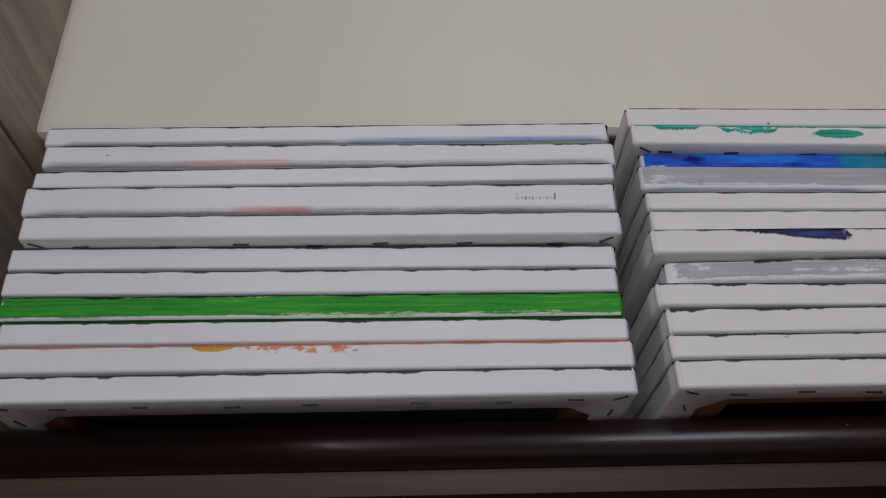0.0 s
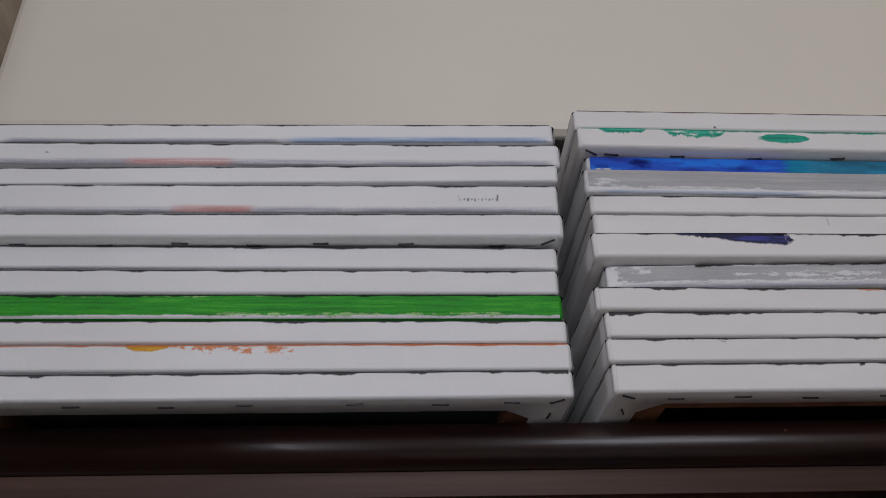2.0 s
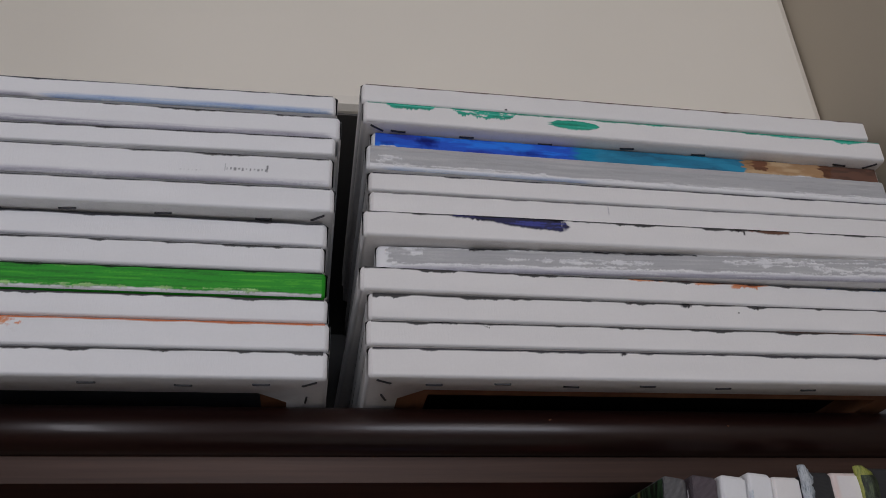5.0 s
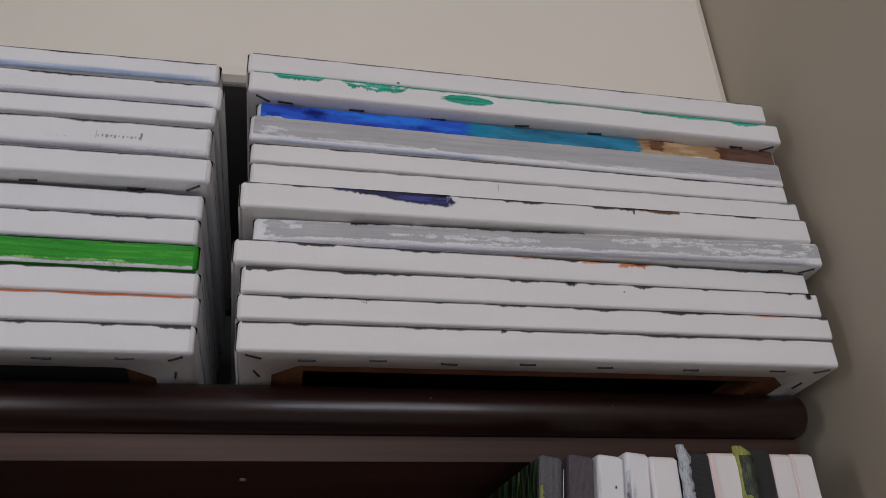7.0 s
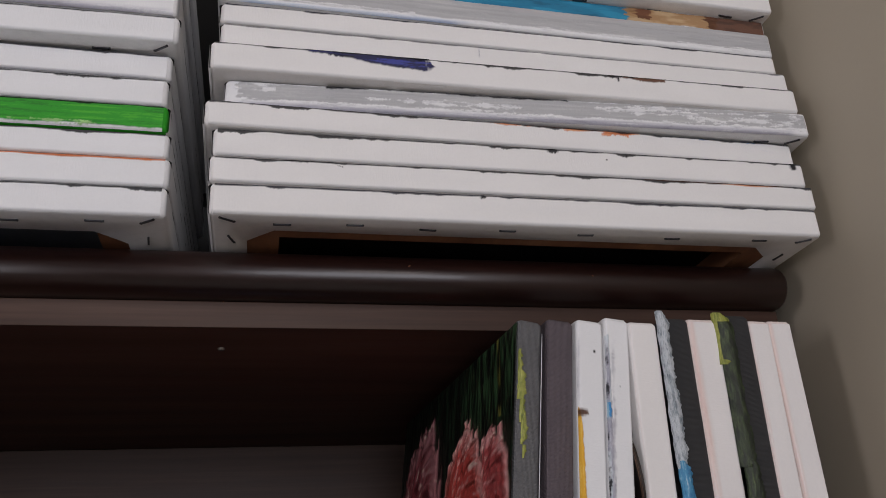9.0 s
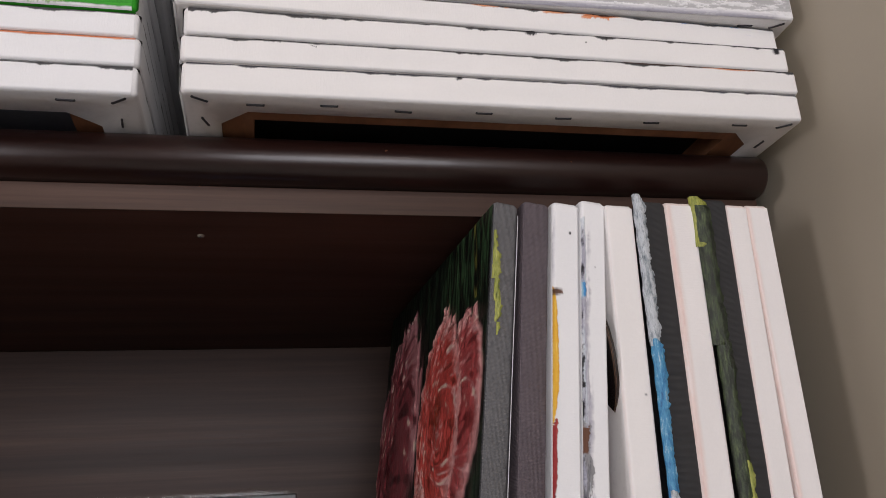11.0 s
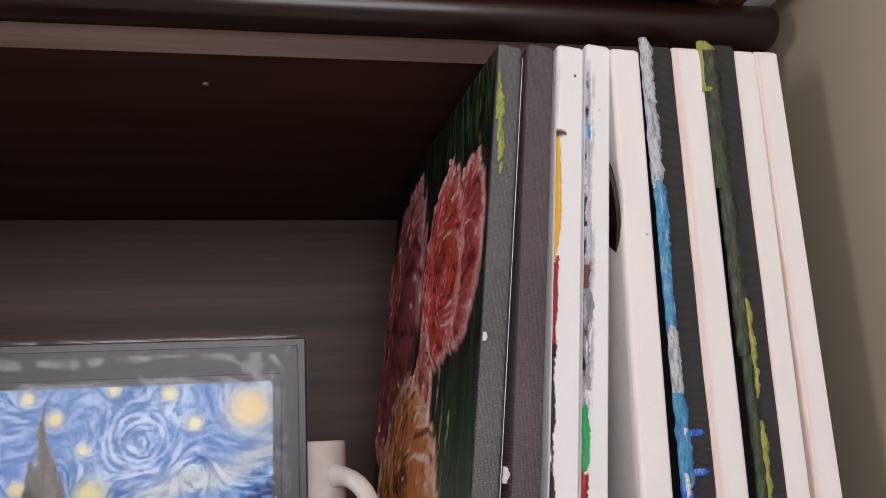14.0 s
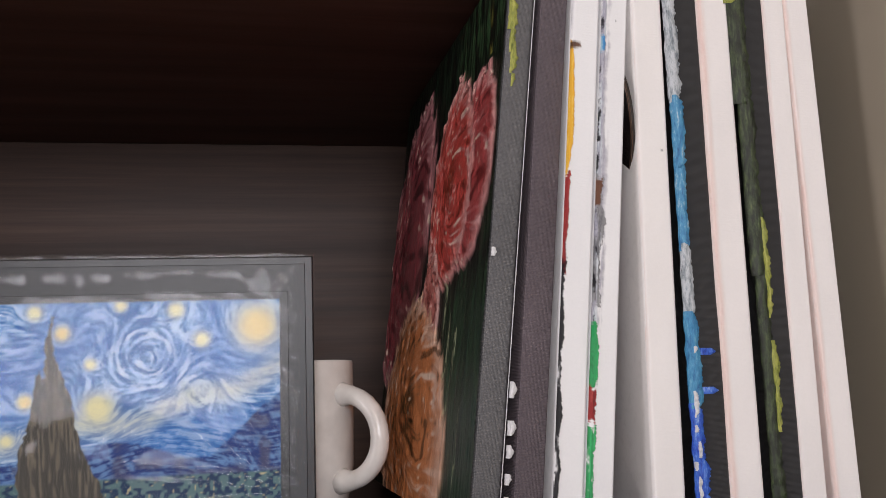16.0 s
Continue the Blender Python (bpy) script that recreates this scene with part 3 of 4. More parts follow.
            if colour in ("blue", "cerulean", "deep"):
                s1, s2 = (0.35, 0.010) if colour == "deep" else (0.045, 0.006)
            if colour in ("teal", "navy", "yellow"):
                q = np.clip((x - xa) / (xb - xa), 0, 1)
                body = q ** 0.4 if colour == "navy" else np.clip(1 - np.abs(2 * q - 1) ** 2.2, 0, 1) ** 0.6
                if top <= 1:
                    mid_v = 0.5 * (top + bottom)
                    top, bottom = mid_v + (top - mid_v) * body, mid_v - (mid_v - bottom) * body
                else:
                    bottom = 1.0 - (1.0 - bottom) * body
            loose = min(1.0, (xb - xa) / 0.02)
            s2 = min(s2, 0.2 * (xb - xa))
            ends = soft(x - xa + loose * (0.006 * side + 0.003 * hair2), 0, s2 * 2) * soft(xb - x + loose * (0.008 * side + 0.004 * hair2), 0, s2 * 2)
            w = ends * soft(top - v + wob * 0.8, 0, s1) * soft(v - bottom + wob, 0, s1)
            streak = 0.55 * value_noise(x * 26 + o, v * 13, 38) + 0.30 * value_noise(x * 110 + o, v * 30, 39) + 0.15 * value_noise(x * 900, v * 40, 40)
            if colour in ("blue", "cerulean", "deep", "ochre", "umber"):
                streak = 0.6 * value_noise(x * 34 + o + v * 1.5, v * 1.2, 38) + 0.28 * value_noise(x * 90 + o, v * 5, 39) + 0.12 * value_noise(x * 300, v * 16, 40)
            if gaps:
                bare = 0.5 * value_noise(x * freq * 0.22 + o, v * 6, 41) + 0.35 * value_noise(x * freq * 0.6, v * 17 + o, 42) + 0.15 * value_noise(x * freq * 2.2, v * 24 + o, 48)
                w = w * soft(bare, 0.18 + 0.8 * gaps - 0.05, 0.18 + 0.8 * gaps + 0.16)
            p = blend(np.zeros(u.shape + (3,)) + dark, mid, soft(streak, 0.28, 0.46))
            p = blend(p, light, soft(streak, 0.56, 0.76))
            w = w * (0.8 if tint else 0.97)
            col = col * (1 - w[..., None]) + p * w[..., None]
            high = np.maximum(high, w * proud * (0.5 + streak))
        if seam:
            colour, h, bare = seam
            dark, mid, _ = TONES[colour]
            # base: gap shade painted as an unbroken line; patch: frayed paint
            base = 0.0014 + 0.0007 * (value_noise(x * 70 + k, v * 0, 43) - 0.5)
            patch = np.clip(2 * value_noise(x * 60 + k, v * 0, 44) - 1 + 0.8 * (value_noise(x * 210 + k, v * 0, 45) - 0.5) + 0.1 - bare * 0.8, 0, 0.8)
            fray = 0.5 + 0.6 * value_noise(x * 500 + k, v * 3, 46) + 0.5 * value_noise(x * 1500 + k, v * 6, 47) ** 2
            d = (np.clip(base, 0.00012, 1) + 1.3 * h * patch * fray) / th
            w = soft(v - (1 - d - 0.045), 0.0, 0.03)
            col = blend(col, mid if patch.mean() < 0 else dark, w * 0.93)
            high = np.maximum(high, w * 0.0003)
        wave_state["high"] = high
        return col

    return grid_picture("painted_edge", length - 0.0052, th - 0.0006, int(length / fine), rows, work, EDGE, c, place or pose(0.0026, -0.00045, 0.0003),
                        lambda u, v: -wave_state["high"] * 0.8 + 0.0021 * np.clip((v - 0.90) / 0.1, 0, 1) ** 2.2 + 0.0016 * np.clip((0.10 - v) / 0.1, 0, 1) ** 2.2)


# frayed paint on the canvases' edges, and the shade of each gap painted as a line
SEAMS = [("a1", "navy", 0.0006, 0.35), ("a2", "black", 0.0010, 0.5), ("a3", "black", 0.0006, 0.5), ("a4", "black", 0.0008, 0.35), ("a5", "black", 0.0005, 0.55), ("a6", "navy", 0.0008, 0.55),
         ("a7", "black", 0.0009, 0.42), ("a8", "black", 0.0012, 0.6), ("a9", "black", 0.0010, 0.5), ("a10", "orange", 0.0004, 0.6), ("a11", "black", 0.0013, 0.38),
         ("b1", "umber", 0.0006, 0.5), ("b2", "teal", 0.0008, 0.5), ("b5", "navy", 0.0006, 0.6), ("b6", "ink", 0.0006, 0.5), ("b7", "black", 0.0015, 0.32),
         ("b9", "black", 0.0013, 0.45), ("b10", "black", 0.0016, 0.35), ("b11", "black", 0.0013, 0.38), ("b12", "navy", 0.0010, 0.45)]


MARKS = {n: [] for n in (*A, *B)}
SEAM_OF = {n: (colour, h, bare) for n, colour, h, bare in SEAMS}


def dab(n, name, colour, xa, xb, top, bottom, seed, rag=0.0012, freq=260.0, gaps=0.0, proud=0.0005, curl=False):
    """A brush mark on a canvas edge: world x from xa to xb, heights as parts of the canvas's thickness."""
    c = (A if n[0] == "a" else B)[n]
    x0 = c.matrix_world.translation.x
    if "tint" in colour and top < 0.3:
        top *= 1.5
    MARKS[n].append((colour, xa - x0, xb - x0, 1.3 if curl else top, bottom, seed, rag / c["th"], freq, gaps, proud))


# bright painted edges
dab("a8", "painted_edge", "green", -0.29, 0.2, 0.99, 0.07, 1, rag=0.0009, freq=150, curl=True, proud=0.0005)
dab("a8", "dry_brush", "pale_green", -0.10, 0.10, 0.2, 0.09, 2, rag=0.0016, freq=500, gaps=0.25, proud=0.0008)
dab("a8", "dry_brush", "pale_green", -0.27, -0.02, 0.97, 0.86, 3, rag=0.0012, freq=500, gaps=0.35, proud=0.0008)
dab("b3", "painted_edge", "blue", 0.1, 0.345, 0.99, 0.02, 4, rag=0.0006, freq=90, proud=0.0004)
dab("b3", "painted_edge", "cerulean", 0.318, 0.480, 0.99, 0.02, 5, rag=0.0006, freq=90, proud=0.0004)
dab("b3", "painted_edge", "ochre", 0.460, 0.537, 0.99, 0.02, 6, rag=0.0012, freq=200, proud=0.0005)
dab("b3", "painted_edge", "umber", 0.526, 0.6, 0.99, 0.02, 7, rag=0.0010, freq=200, proud=0.0004)
dab("b3", "brush_mark", "deep", 0.198, 0.222, 0.98, 0.04, 8, rag=0.002, freq=120, proud=0.0007)
dab("b3", "brush_mark", "deep", 0.17, 0.188, 0.5, 0.1, 9, rag=0.002, freq=120, proud=0.0007)
dab("b3", "brush_mark", "deep", 0.27, 0.326, 0.55, 0.03, 10, rag=0.0022, freq=100, gaps=0.15, proud=0.0007)
dab("b3", "brush_mark", "umber", 0.468, 0.482, 0.98, 0.3, 11, rag=0.003, freq=200, proud=0.0007)
dab("b3", "white_blot", "smear", 0.172, 0.186, 0.2, 0.02, 12, rag=0.0015, freq=300, proud=0.001)
dab("b4", "painted_edge", "grey", 0.1, 0.6, 0.99, 0.16, 13, rag=0.0010, freq=160, proud=0.0004)
dab("b4", "paint_ridge", "smear", 0.18, 0.30, 0.27, 0.14, 14, rag=0.0013, freq=190, gaps=0.2, proud=0.0010)
dab("b4", "paint_ridge", "smear", 0.34, 0.58, 0.24, 0.12, 15, rag=0.0012, freq=190, gaps=0.25, proud=0.0009)
dab("b4", "paint_ridge", "smear", 0.17, 0.19, 0.55, 0.1, 16, rag=0.002, freq=350, gaps=0.2, proud=0.0010)
dab("b8", "painted_edge", "grey", 0.178, 0.6, 0.95, 0.24, 17, rag=0.0013, freq=240, proud=0.0004)
for k, (xa, xb, t, b) in enumerate(((0.176, 0.205, 0.95, 0.55), (0.26, 0.37, 0.62, 0.42), (0.30, 0.36, 0.5, 0.36), (0.42, 0.50, 0.78, 0.5), (0.44, 0.5, 0.9, 0.7), (0.49, 0.585, 0.6, 0.3), (0.50, 0.58, 0.85, 0.66), (0.18, 0.58, 0.3, 0.2))):
    dab("b8", "dry_smear", "smear", xa, xb, t, b, 20 + k, rag=0.0020, freq=520, gaps=0.3, proud=0.0008)
dab("b8", "dark_edge", "black", 0.235, 0.40, 1.0, 0.86, 30, rag=0.0012, freq=200, gaps=0.12, proud=0.0007, curl=True)
# teal marks
dab("b2", "brush_mark", "teal", 0.175, 0.216, 1.0, 0.62, 31, rag=0.0020, freq=420, proud=0.0006, curl=True)
dab("b2", "brush_mark", "teal", 0.225, 0.277, 1.0, 0.52, 32, rag=0.0028, freq=620, gaps=0.1, proud=0.0006, curl=True)
dab("b2", "brush_mark", "teal", 0.300, 0.342, 0.80, 0.32, 33, rag=0.0014, freq=150, proud=0.0006)
dab("b2", "brush_mark", "teal", 0.375, 0.40, 1.0, 0.84, 34, rag=0.0010, freq=300, proud=0.0005, curl=True)
dab("b2", "brush_mark", "teal", 0.42, 0.58, 1.0, 0.80, 35, rag=0.0012, freq=120, gaps=0.1, proud=0.0005, curl=True)
dab("b2", "brush_mark", "teal", 0.535, 0.57, 1.0, 0.72, 36, rag=0.0014, freq=200, proud=0.0005, curl=True)
# dark blue run on b7 and other stains
dab("b7", "paint_run", "navy", 0.218, 0.245, 1.0, 0.78, 37, rag=0.0022, freq=350, proud=0.0006, curl=True)
dab("b7", "paint_run", "navy", 0.236, 0.305, 1.0, 0.38, 38, rag=0.0020, freq=130, proud=0.0008, curl=True)
dab("b7", "paint_run", "umber", 0.43, 0.475, 1.0, 0.80, 39, rag=0.0016, freq=200, gaps=0.1, proud=0.0006, curl=True)
dab("b7", "drip", "black", 0.438, 0.4405, 0.9, 0.66, 40, rag=0.0006, proud=0.0006)
dab("b6", "paint_run", "blue_tint", 0.21, 0.30, 1.0, 0.90, 41, rag=0.0008, freq=200, gaps=0.15, proud=0.0004, curl=True)
dab("b6", "scratch", "grey_tint", 0.341, 0.3425, 0.95, 0.45, 42, rag=0.0004, proud=0.0003)
dab("b9", "paint_run", "orange", 0.345, 0.455, 1.0, 0.86, 43, rag=0.0016, freq=200, gaps=0.1, proud=0.0005, curl=True)
dab("b9", "paint_run", "orange", 0.426, 0.447, 1.0, 0.70, 44, rag=0.0022, freq=320, gaps=0.1, proud=0.0006, curl=True)
dab("b9", "paint_run", "sky", 0.50, 0.55, 1.0, 0.87, 45, rag=0.0012, freq=260, gaps=0.2, proud=0.0005, curl=True)
dab("b9", "paint_and_reflection_tint", "blue_tint", 0.545, 0.567, 0.62, 0.5, 46, rag=0.0012, freq=400, gaps=0.35, proud=0.0003)
dab("b9", "paint_run", "black", 0.166, 0.25, 1.0, 0.93, 47, rag=0.0018, freq=620, gaps=0.15, proud=0.0005, curl=True)
dab("b10", "drip", "black", 0.383, 0.391, 1.0, 0.78, 48, rag=0.0014, freq=600, proud=0.0007, curl=True)
dab("b10", "drip", "black", 0.566, 0.572, 0.95, 0.7, 49, rag=0.0010, freq=600, proud=0.0007)
dab("b10", "drip", "black", 0.44, 0.4415, 1.0, 0.75, 50, rag=0.0005, proud=0.0005)
dab("b10", "drip", "black", 0.425, 0.4265, 0.7, 0.6, 51, rag=0.0004, proud=0.0004)
dab("b11", "paint_run", "black", 0.205, 0.245, 1.0, 0.86, 52, rag=0.0022, freq=520, gaps=0.1, proud=0.0006, curl=True)
dab("b11", "paint_run", "orange", 0.45, 0.565, 1.0, 0.88, 53, rag=0.0008, freq=120, gaps=0.1, proud=0.0004, curl=True)
dab("b12", "drip", "black", 0.333, 0.339, 1.0, 0.84, 54, rag=0.0012, freq=600, proud=0.0006, curl=True)
dab("b12", "drip", "black", 0.354, 0.362, 1.0, 0.9, 55, rag=0.0010, freq=600, proud=0.0005, curl=True)
dab("b1", "paint_run", "umber", 0.355, 0.40, 1.01, 0.94, 56, rag=0.0010, freq=200, gaps=0.1, proud=0.0005, curl=True)
dab("b1", "speck", "black", 0.268, 0.2705, 0.17, 0.05, 57, rag=0.0004, proud=0.0006)
# tints of the pile beside it; those along the bottom are coloured reflections painted in
dab("a1", "paint_and_reflection_tint", "blue_tint", -0.04, 0.142, 0.13, 0.0, 58, rag=0.0007, freq=60, proud=0.0003)
dab("a1", "paint_and_reflection_tint", "grey_tint", -0.13, -0.05, 0.10, 0.0, 59, rag=0.0006, freq=60, gaps=0.1, proud=0.0003)
dab("a1", "paint_and_reflection_tint", "blue", 0.078, 0.088, 0.1, -0.02, 60, rag=0.0008, freq=300, proud=0.0004)
dab("a2", "paint_and_reflection_tint", "grey_tint", -0.27, -0.19, 0.14, 0.0, 61, rag=0.0006, freq=60, proud=0.0003)
dab("a2", "paint_and_reflection_tint", "pink_tint", -0.19, -0.085, 0.18, 0.0, 62, rag=0.0007, freq=60, proud=0.0003)
dab("a2", "paint_and_reflection_tint", "grey_tint", -0.08, 0.09, 0.12, 0.0, 63, rag=0.0008, freq=60, gaps=0.08, proud=0.0003)
dab("a2", "paint_and_reflection_tint", "pink_tint", 0.08, 0.12, 0.12, 0.0, 64, rag=0.0006, freq=60, proud=0.0003)
dab("a4", "paint_and_reflection_tint", "grey_tint", -0.27, -0.13, 0.10, 0.0, 65, rag=0.0008, freq=70, proud=0.0003)
dab("a4", "paint_and_reflection_tint", "pink_tint", -0.125, -0.085, 0.12, 0.0, 66, rag=0.0006, freq=70, proud=0.0003)
dab("a4", "paint_and_reflection_tint", "grey_tint", -0.08, 0.13, 0.06, 0.0, 67, rag=0.0006, freq=70, gaps=0.2, proud=0.0003)
dab("a5", "paint_and_reflection_tint", "grey_tint", -0.26, -0.22, 0.08, 0.0, 68, rag=0.0006, freq=70, proud=0.0003)
dab("a2", "smudge", "ink", -0.233, -0.228, 0.62, 0.45, 69, rag=0.0008, freq=500, gaps=0.3, proud=0.0002)
dab("a9", "paint_and_reflection_tint", "peach", -0.27, 0.135, 0.06, 0.0, 70, rag=0.0006, freq=60, gaps=0.1, proud=0.0003)
dab("a10", "paint_and_reflection_tint", "ochre", -0.26, -0.13, 1.0, 0.95, 71, rag=0.0005, freq=80, gaps=0.15, proud=0.0003, curl=True)
dab("a10", "paint_run", "yellow", -0.156, -0.122, 1.0, 0.70, 72, rag=0.0008, freq=120, proud=0.0005, curl=True)
for k in range(9):
    xa = -0.124 + k * 0.0088
    dab("a10", "dry_smear", "orange", xa, xa + 0.012, 1.0 if k not in (3, 4) else 0.93, 0.82 - 0.1 * (k % 3), 73 + k, rag=0.0026, freq=700, gaps=0.30, proud=0.0004)
dab("a10", "paint_line", "orange", -0.05, 0.138, 1.0, 0.88, 85, rag=0.0007, freq=140, gaps=0.12, proud=0.0004, curl=True)
dab("a11", "paint_run", "grey_tint", -0.27, -0.21, 1.0, 0.92, 86, rag=0.0012, freq=200, proud=0.0004, curl=True)
# long soft bands below: reflected colour from the folded undersides, painted on
for n, seed, runs in (("a1", 400, (("grey_tint", -0.27, -0.05, 0.16), ("blue_tint", -0.06, 0.15, 0.22))), ("a2", 410, (("grey_tint", -0.28, 0.15, 0.2), ("pink_tint", -0.18, -0.09, 0.24))),
                      ("a4", 420, (("grey_tint", -0.28, 0.15, 0.16), ("pink_tint", -0.14, -0.07, 0.2))), ("a6", 430, (("grey_tint", -0.28, 0.14, 0.08),)), ("b4", 440, (("blue_tint", 0.17, 0.34, 0.12),)),
                      ("b8", 450, (("grey_tint", 0.17, 0.58, 0.18),))):
    for k, (colour, xa, xb, up) in enumerate(runs):
        dab(n, "paint_and_reflection_tint", colour, xa, xb, up, -0.3, seed + k, rag=0.0006, freq=50)
# unreadable stamp on a4, as bars
for k in range(11):
    xa = 0.0725 + k * 0.0026
    dab("a4", "stamp_bar", "ink", xa, xa + 0.0019, 0.50, 0.36 + 0.03 * (k % 2), 90 + k, rag=0.0004, freq=900, proud=0.0002)
dab("a4", "stamp_bar", "ink", 0.0715, 0.0727, 0.62, 0.33, 102, rag=0.0003, proud=0.0002)
dab("a4", "stamp_bar", "ink", 0.0995, 0.1012, 0.64, 0.34, 103, rag=0.0003, proud=0.0002)
for k in range(6):
    dab("a4", "stamp_bar", "ink", 0.042 + k * 0.0026, 0.0438 + k * 0.0026, 0.36, 0.30, 104 + k, rag=0.0003, freq=900, gaps=0.15, proud=0.0002)

# thread hanging under the bottom canvas
bm = tube(bmesh.new(), [(-0.128, 0.545, 1.6985), (-0.124, 0.540, 1.7000), (-0.1205, 0.5365, 1.6985), (-0.119, 0.534, 1.6965)], [0.0003, 0.0004, 0.0004, 0.0003], 6)
tagged(part("thread", bm, WHITE), "loose white thread under a canvas", "thread")

# ---------------------------------------------------------------- upright canvases
UP = [  # x of the upper right edge, thickness, lean, turn, top, cloth, label
    (0.3748, 0.0159, 7.26, 3.8, 1.6383, BLACK, "black canvas with a thick flower painting, standing on edge"),
    (0.3954, 0.0175, 6.55, 3.4, 1.6392, PLUM, "dark plum black canvas standing on edge"),
    (0.4151, 0.0179, 6.06, 3.0, 1.6393, WHITE, "white canvas with yellow and red paint on its edge"),
    (0.4330, 0.0168, 6.16, 2.6, 1.6409, WHITE, "white canvas with grey and green paint along its edge"),
    (0.4513, 0.0197, 1.96, 0.8, 1.6401, WARM, "white canvas leaning in the row of upright canvases"),
    (0.4741, 0.0181, 1.09, 0.4, 1.6435, CHAR, "black canvas with thick blue and white paint lip"),
    (0.4949, 0.0216, 1.25, 0.3, 1.6429, PINK, "pinkish white canvas standing on edge"),
    (0.5184, 0.0182, 0.97, 0.2, 1.6465, CHAR, "black canvas with thick green paint along its edge"),
    (0.5334, 0.0160, 1.16, 0.1, 1.6426, PINK, "pinkish white canvas standing in the row"),
    (0.5495, 0.0177, 0.17, 0.0, 1.6433, PINK, "pinkish white canvas standing beside the wall"),
]
U = []
for k, (xt, th, lean, turn, ztop, body, label) in enumerate(UP):
    h = (ztop - FLOOR2) / math.cos(radians(lean)) - 0.0004
    foot = xt - (ztop - FLOOR2) * math.tan(radians(lean))
    m = pose(foot, 0.535, FLOOR2 + 0.0002 + th * max(0.0, math.sin(radians(lean))), 0, 0, turn) @ pose(0, 0, 0, 0, lean - 90, 0)
    c = canvas(m, h - 0.001, 0.30, th, 300 + k, label, body, BACK_DARK, (), "upright canvases")
    c["th"], c["w"] = th, h
    U.append(c)


UP_MARKS = {k: [] for k in range(len(U))}


def up_dab(k, name, colour, za, zb, left, right, seed, rag=0.0012, freq=260.0, gaps=0.0, proud=0.0005, curl=False, off=None):
    """Paint on the front edge of an upright canvas: world heights za to zb, from its painted face (1) to its back (0).
    With off it is a thick lip that stands out from the canvas."""
    c = U[k]
    if off is not None:
        return ribbon(c, name, colour, za - FLOOR2, zb - FLOOR2, c["th"] * left, c["th"] * right, seed, rag=rag, freq=freq, proud=proud, off=off)
    UP_MARKS[k].append((colour, za - FLOOR2, zb - FLOOR2, 1.3 if curl else left, right, seed, rag / c["th"], freq, gaps, proud))


for k, (z, h, a, b) in enumerate(((1.604, 0.016, 1.0, 0.80), (1.588, 0.020, 1.0, 0.66), (1.574, 0.016, 0.90, 0.62), (1.561, 0.017, 0.82, 0.52), (1.553, 0.008, 0.74, 0.58))):
    up_dab(0, "paint_daub", "lime", z, z + h, a, b, 300 + k, rag=0.0016, freq=330, proud=0.0006, off=0.0)
up_dab(0, "white_speck", "smear", 1.452, 1.457, 0.98, 0.72, 202, rag=0.0008, proud=0.0010, off=0.0)
up_dab(2, "paint_line", "yellow", 1.497, 1.585, 1.0, 0.78, 203, rag=0.0010, freq=140, proud=0.0006, curl=True)
up_dab(2, "paint_line", "umber", 1.578, 1.584, 1.0, 0.68, 204, rag=0.0016, freq=300, proud=0.0006)
up_dab(2, "paint_line", "red", 1.44, 1.50, 1.0, 0.84, 205, rag=0.0014, freq=260, proud=0.0007, curl=True)
up_dab(2, "paint_line", "black", 1.30, 1.45, 1.0, 0.86, 206, rag=0.0014, freq=260, gaps=0.1, proud=0.0007, curl=True)
up_dab(2, "paint_and_reflection_tint", "grey_tint", 1.585, 1.635, 1.0, 0.9, 207, rag=0.0008, proud=0.0004, curl=True)
up_dab(3, "paint_line", "ice", 1.40, 1.635, 1.0, 0.83, 208, rag=0.0014, freq=120, gaps=0.1, proud=0.0006, curl=True)
up_dab(3, "paint_line", "grey_tint", 1.40, 1.63, 1.0, 0.62, 254, rag=0.0022, freq=160, gaps=0.22, proud=0.0006, curl=True)
up_dab(3, "paint_line", "ink", 1.42, 1.50, 1.0, 0.70, 255, rag=0.0022, freq=260, gaps=0.22, proud=0.0006, curl=True)
up_dab(3, "paint_line", "black", 1.40, 1.625, 1.0, 0.925, 209, rag=0.0012, freq=420, gaps=0.34, proud=0.0008, curl=True)
up_dab(3, "paint_line", "sky", 1.577, 1.590, 1.0, 0.84, 210, rag=0.0014, freq=330, proud=0.0009, curl=True)
up_dab(3, "paint_line", "umber", 1.482, 1.498, 1.0, 0.80, 211, rag=0.0014, freq=330, proud=0.0009, curl=True)
up_dab(3, "paint_line", "emerald", 1.375, 1.412, 1.0, 0.72, 212, rag=0.0014, freq=330, proud=0.0009, curl=True)
up_dab(3, "paint_line", "red", 1.355, 1.376, 1.0, 0.76, 213, rag=0.0014, freq=330, proud=0.0009, curl=True)
up_dab(3, "paint_line", "emerald", 1.305, 1.355, 1.0, 0.74, 214, rag=0.0016, freq=330, gaps=0.1, proud=0.0009, curl=True)
# heavy blue and white impasto lip
up_dab(5, "impasto_lip", "ice", 1.545, 1.646, 1.30, 0.82, 215, rag=0.0024, freq=150, proud=0.0030, off=0.001)
up_dab(5, "impasto_lip", "sky", 1.505, 1.55, 1.25, 0.80, 216, rag=0.0020, freq=150, proud=0.0028, off=0.001)
up_dab(5, "impasto_lip", "sky", 1.455, 1.51, 1.25, 0.84, 217, rag=0.0014, freq=120, proud=0.0024, off=0.001)
up_dab(5, "impasto_lip", "ice", 1.415, 1.46, 1.25, 0.84, 218, rag=0.0016, freq=120, proud=0.0024, off=0.001)
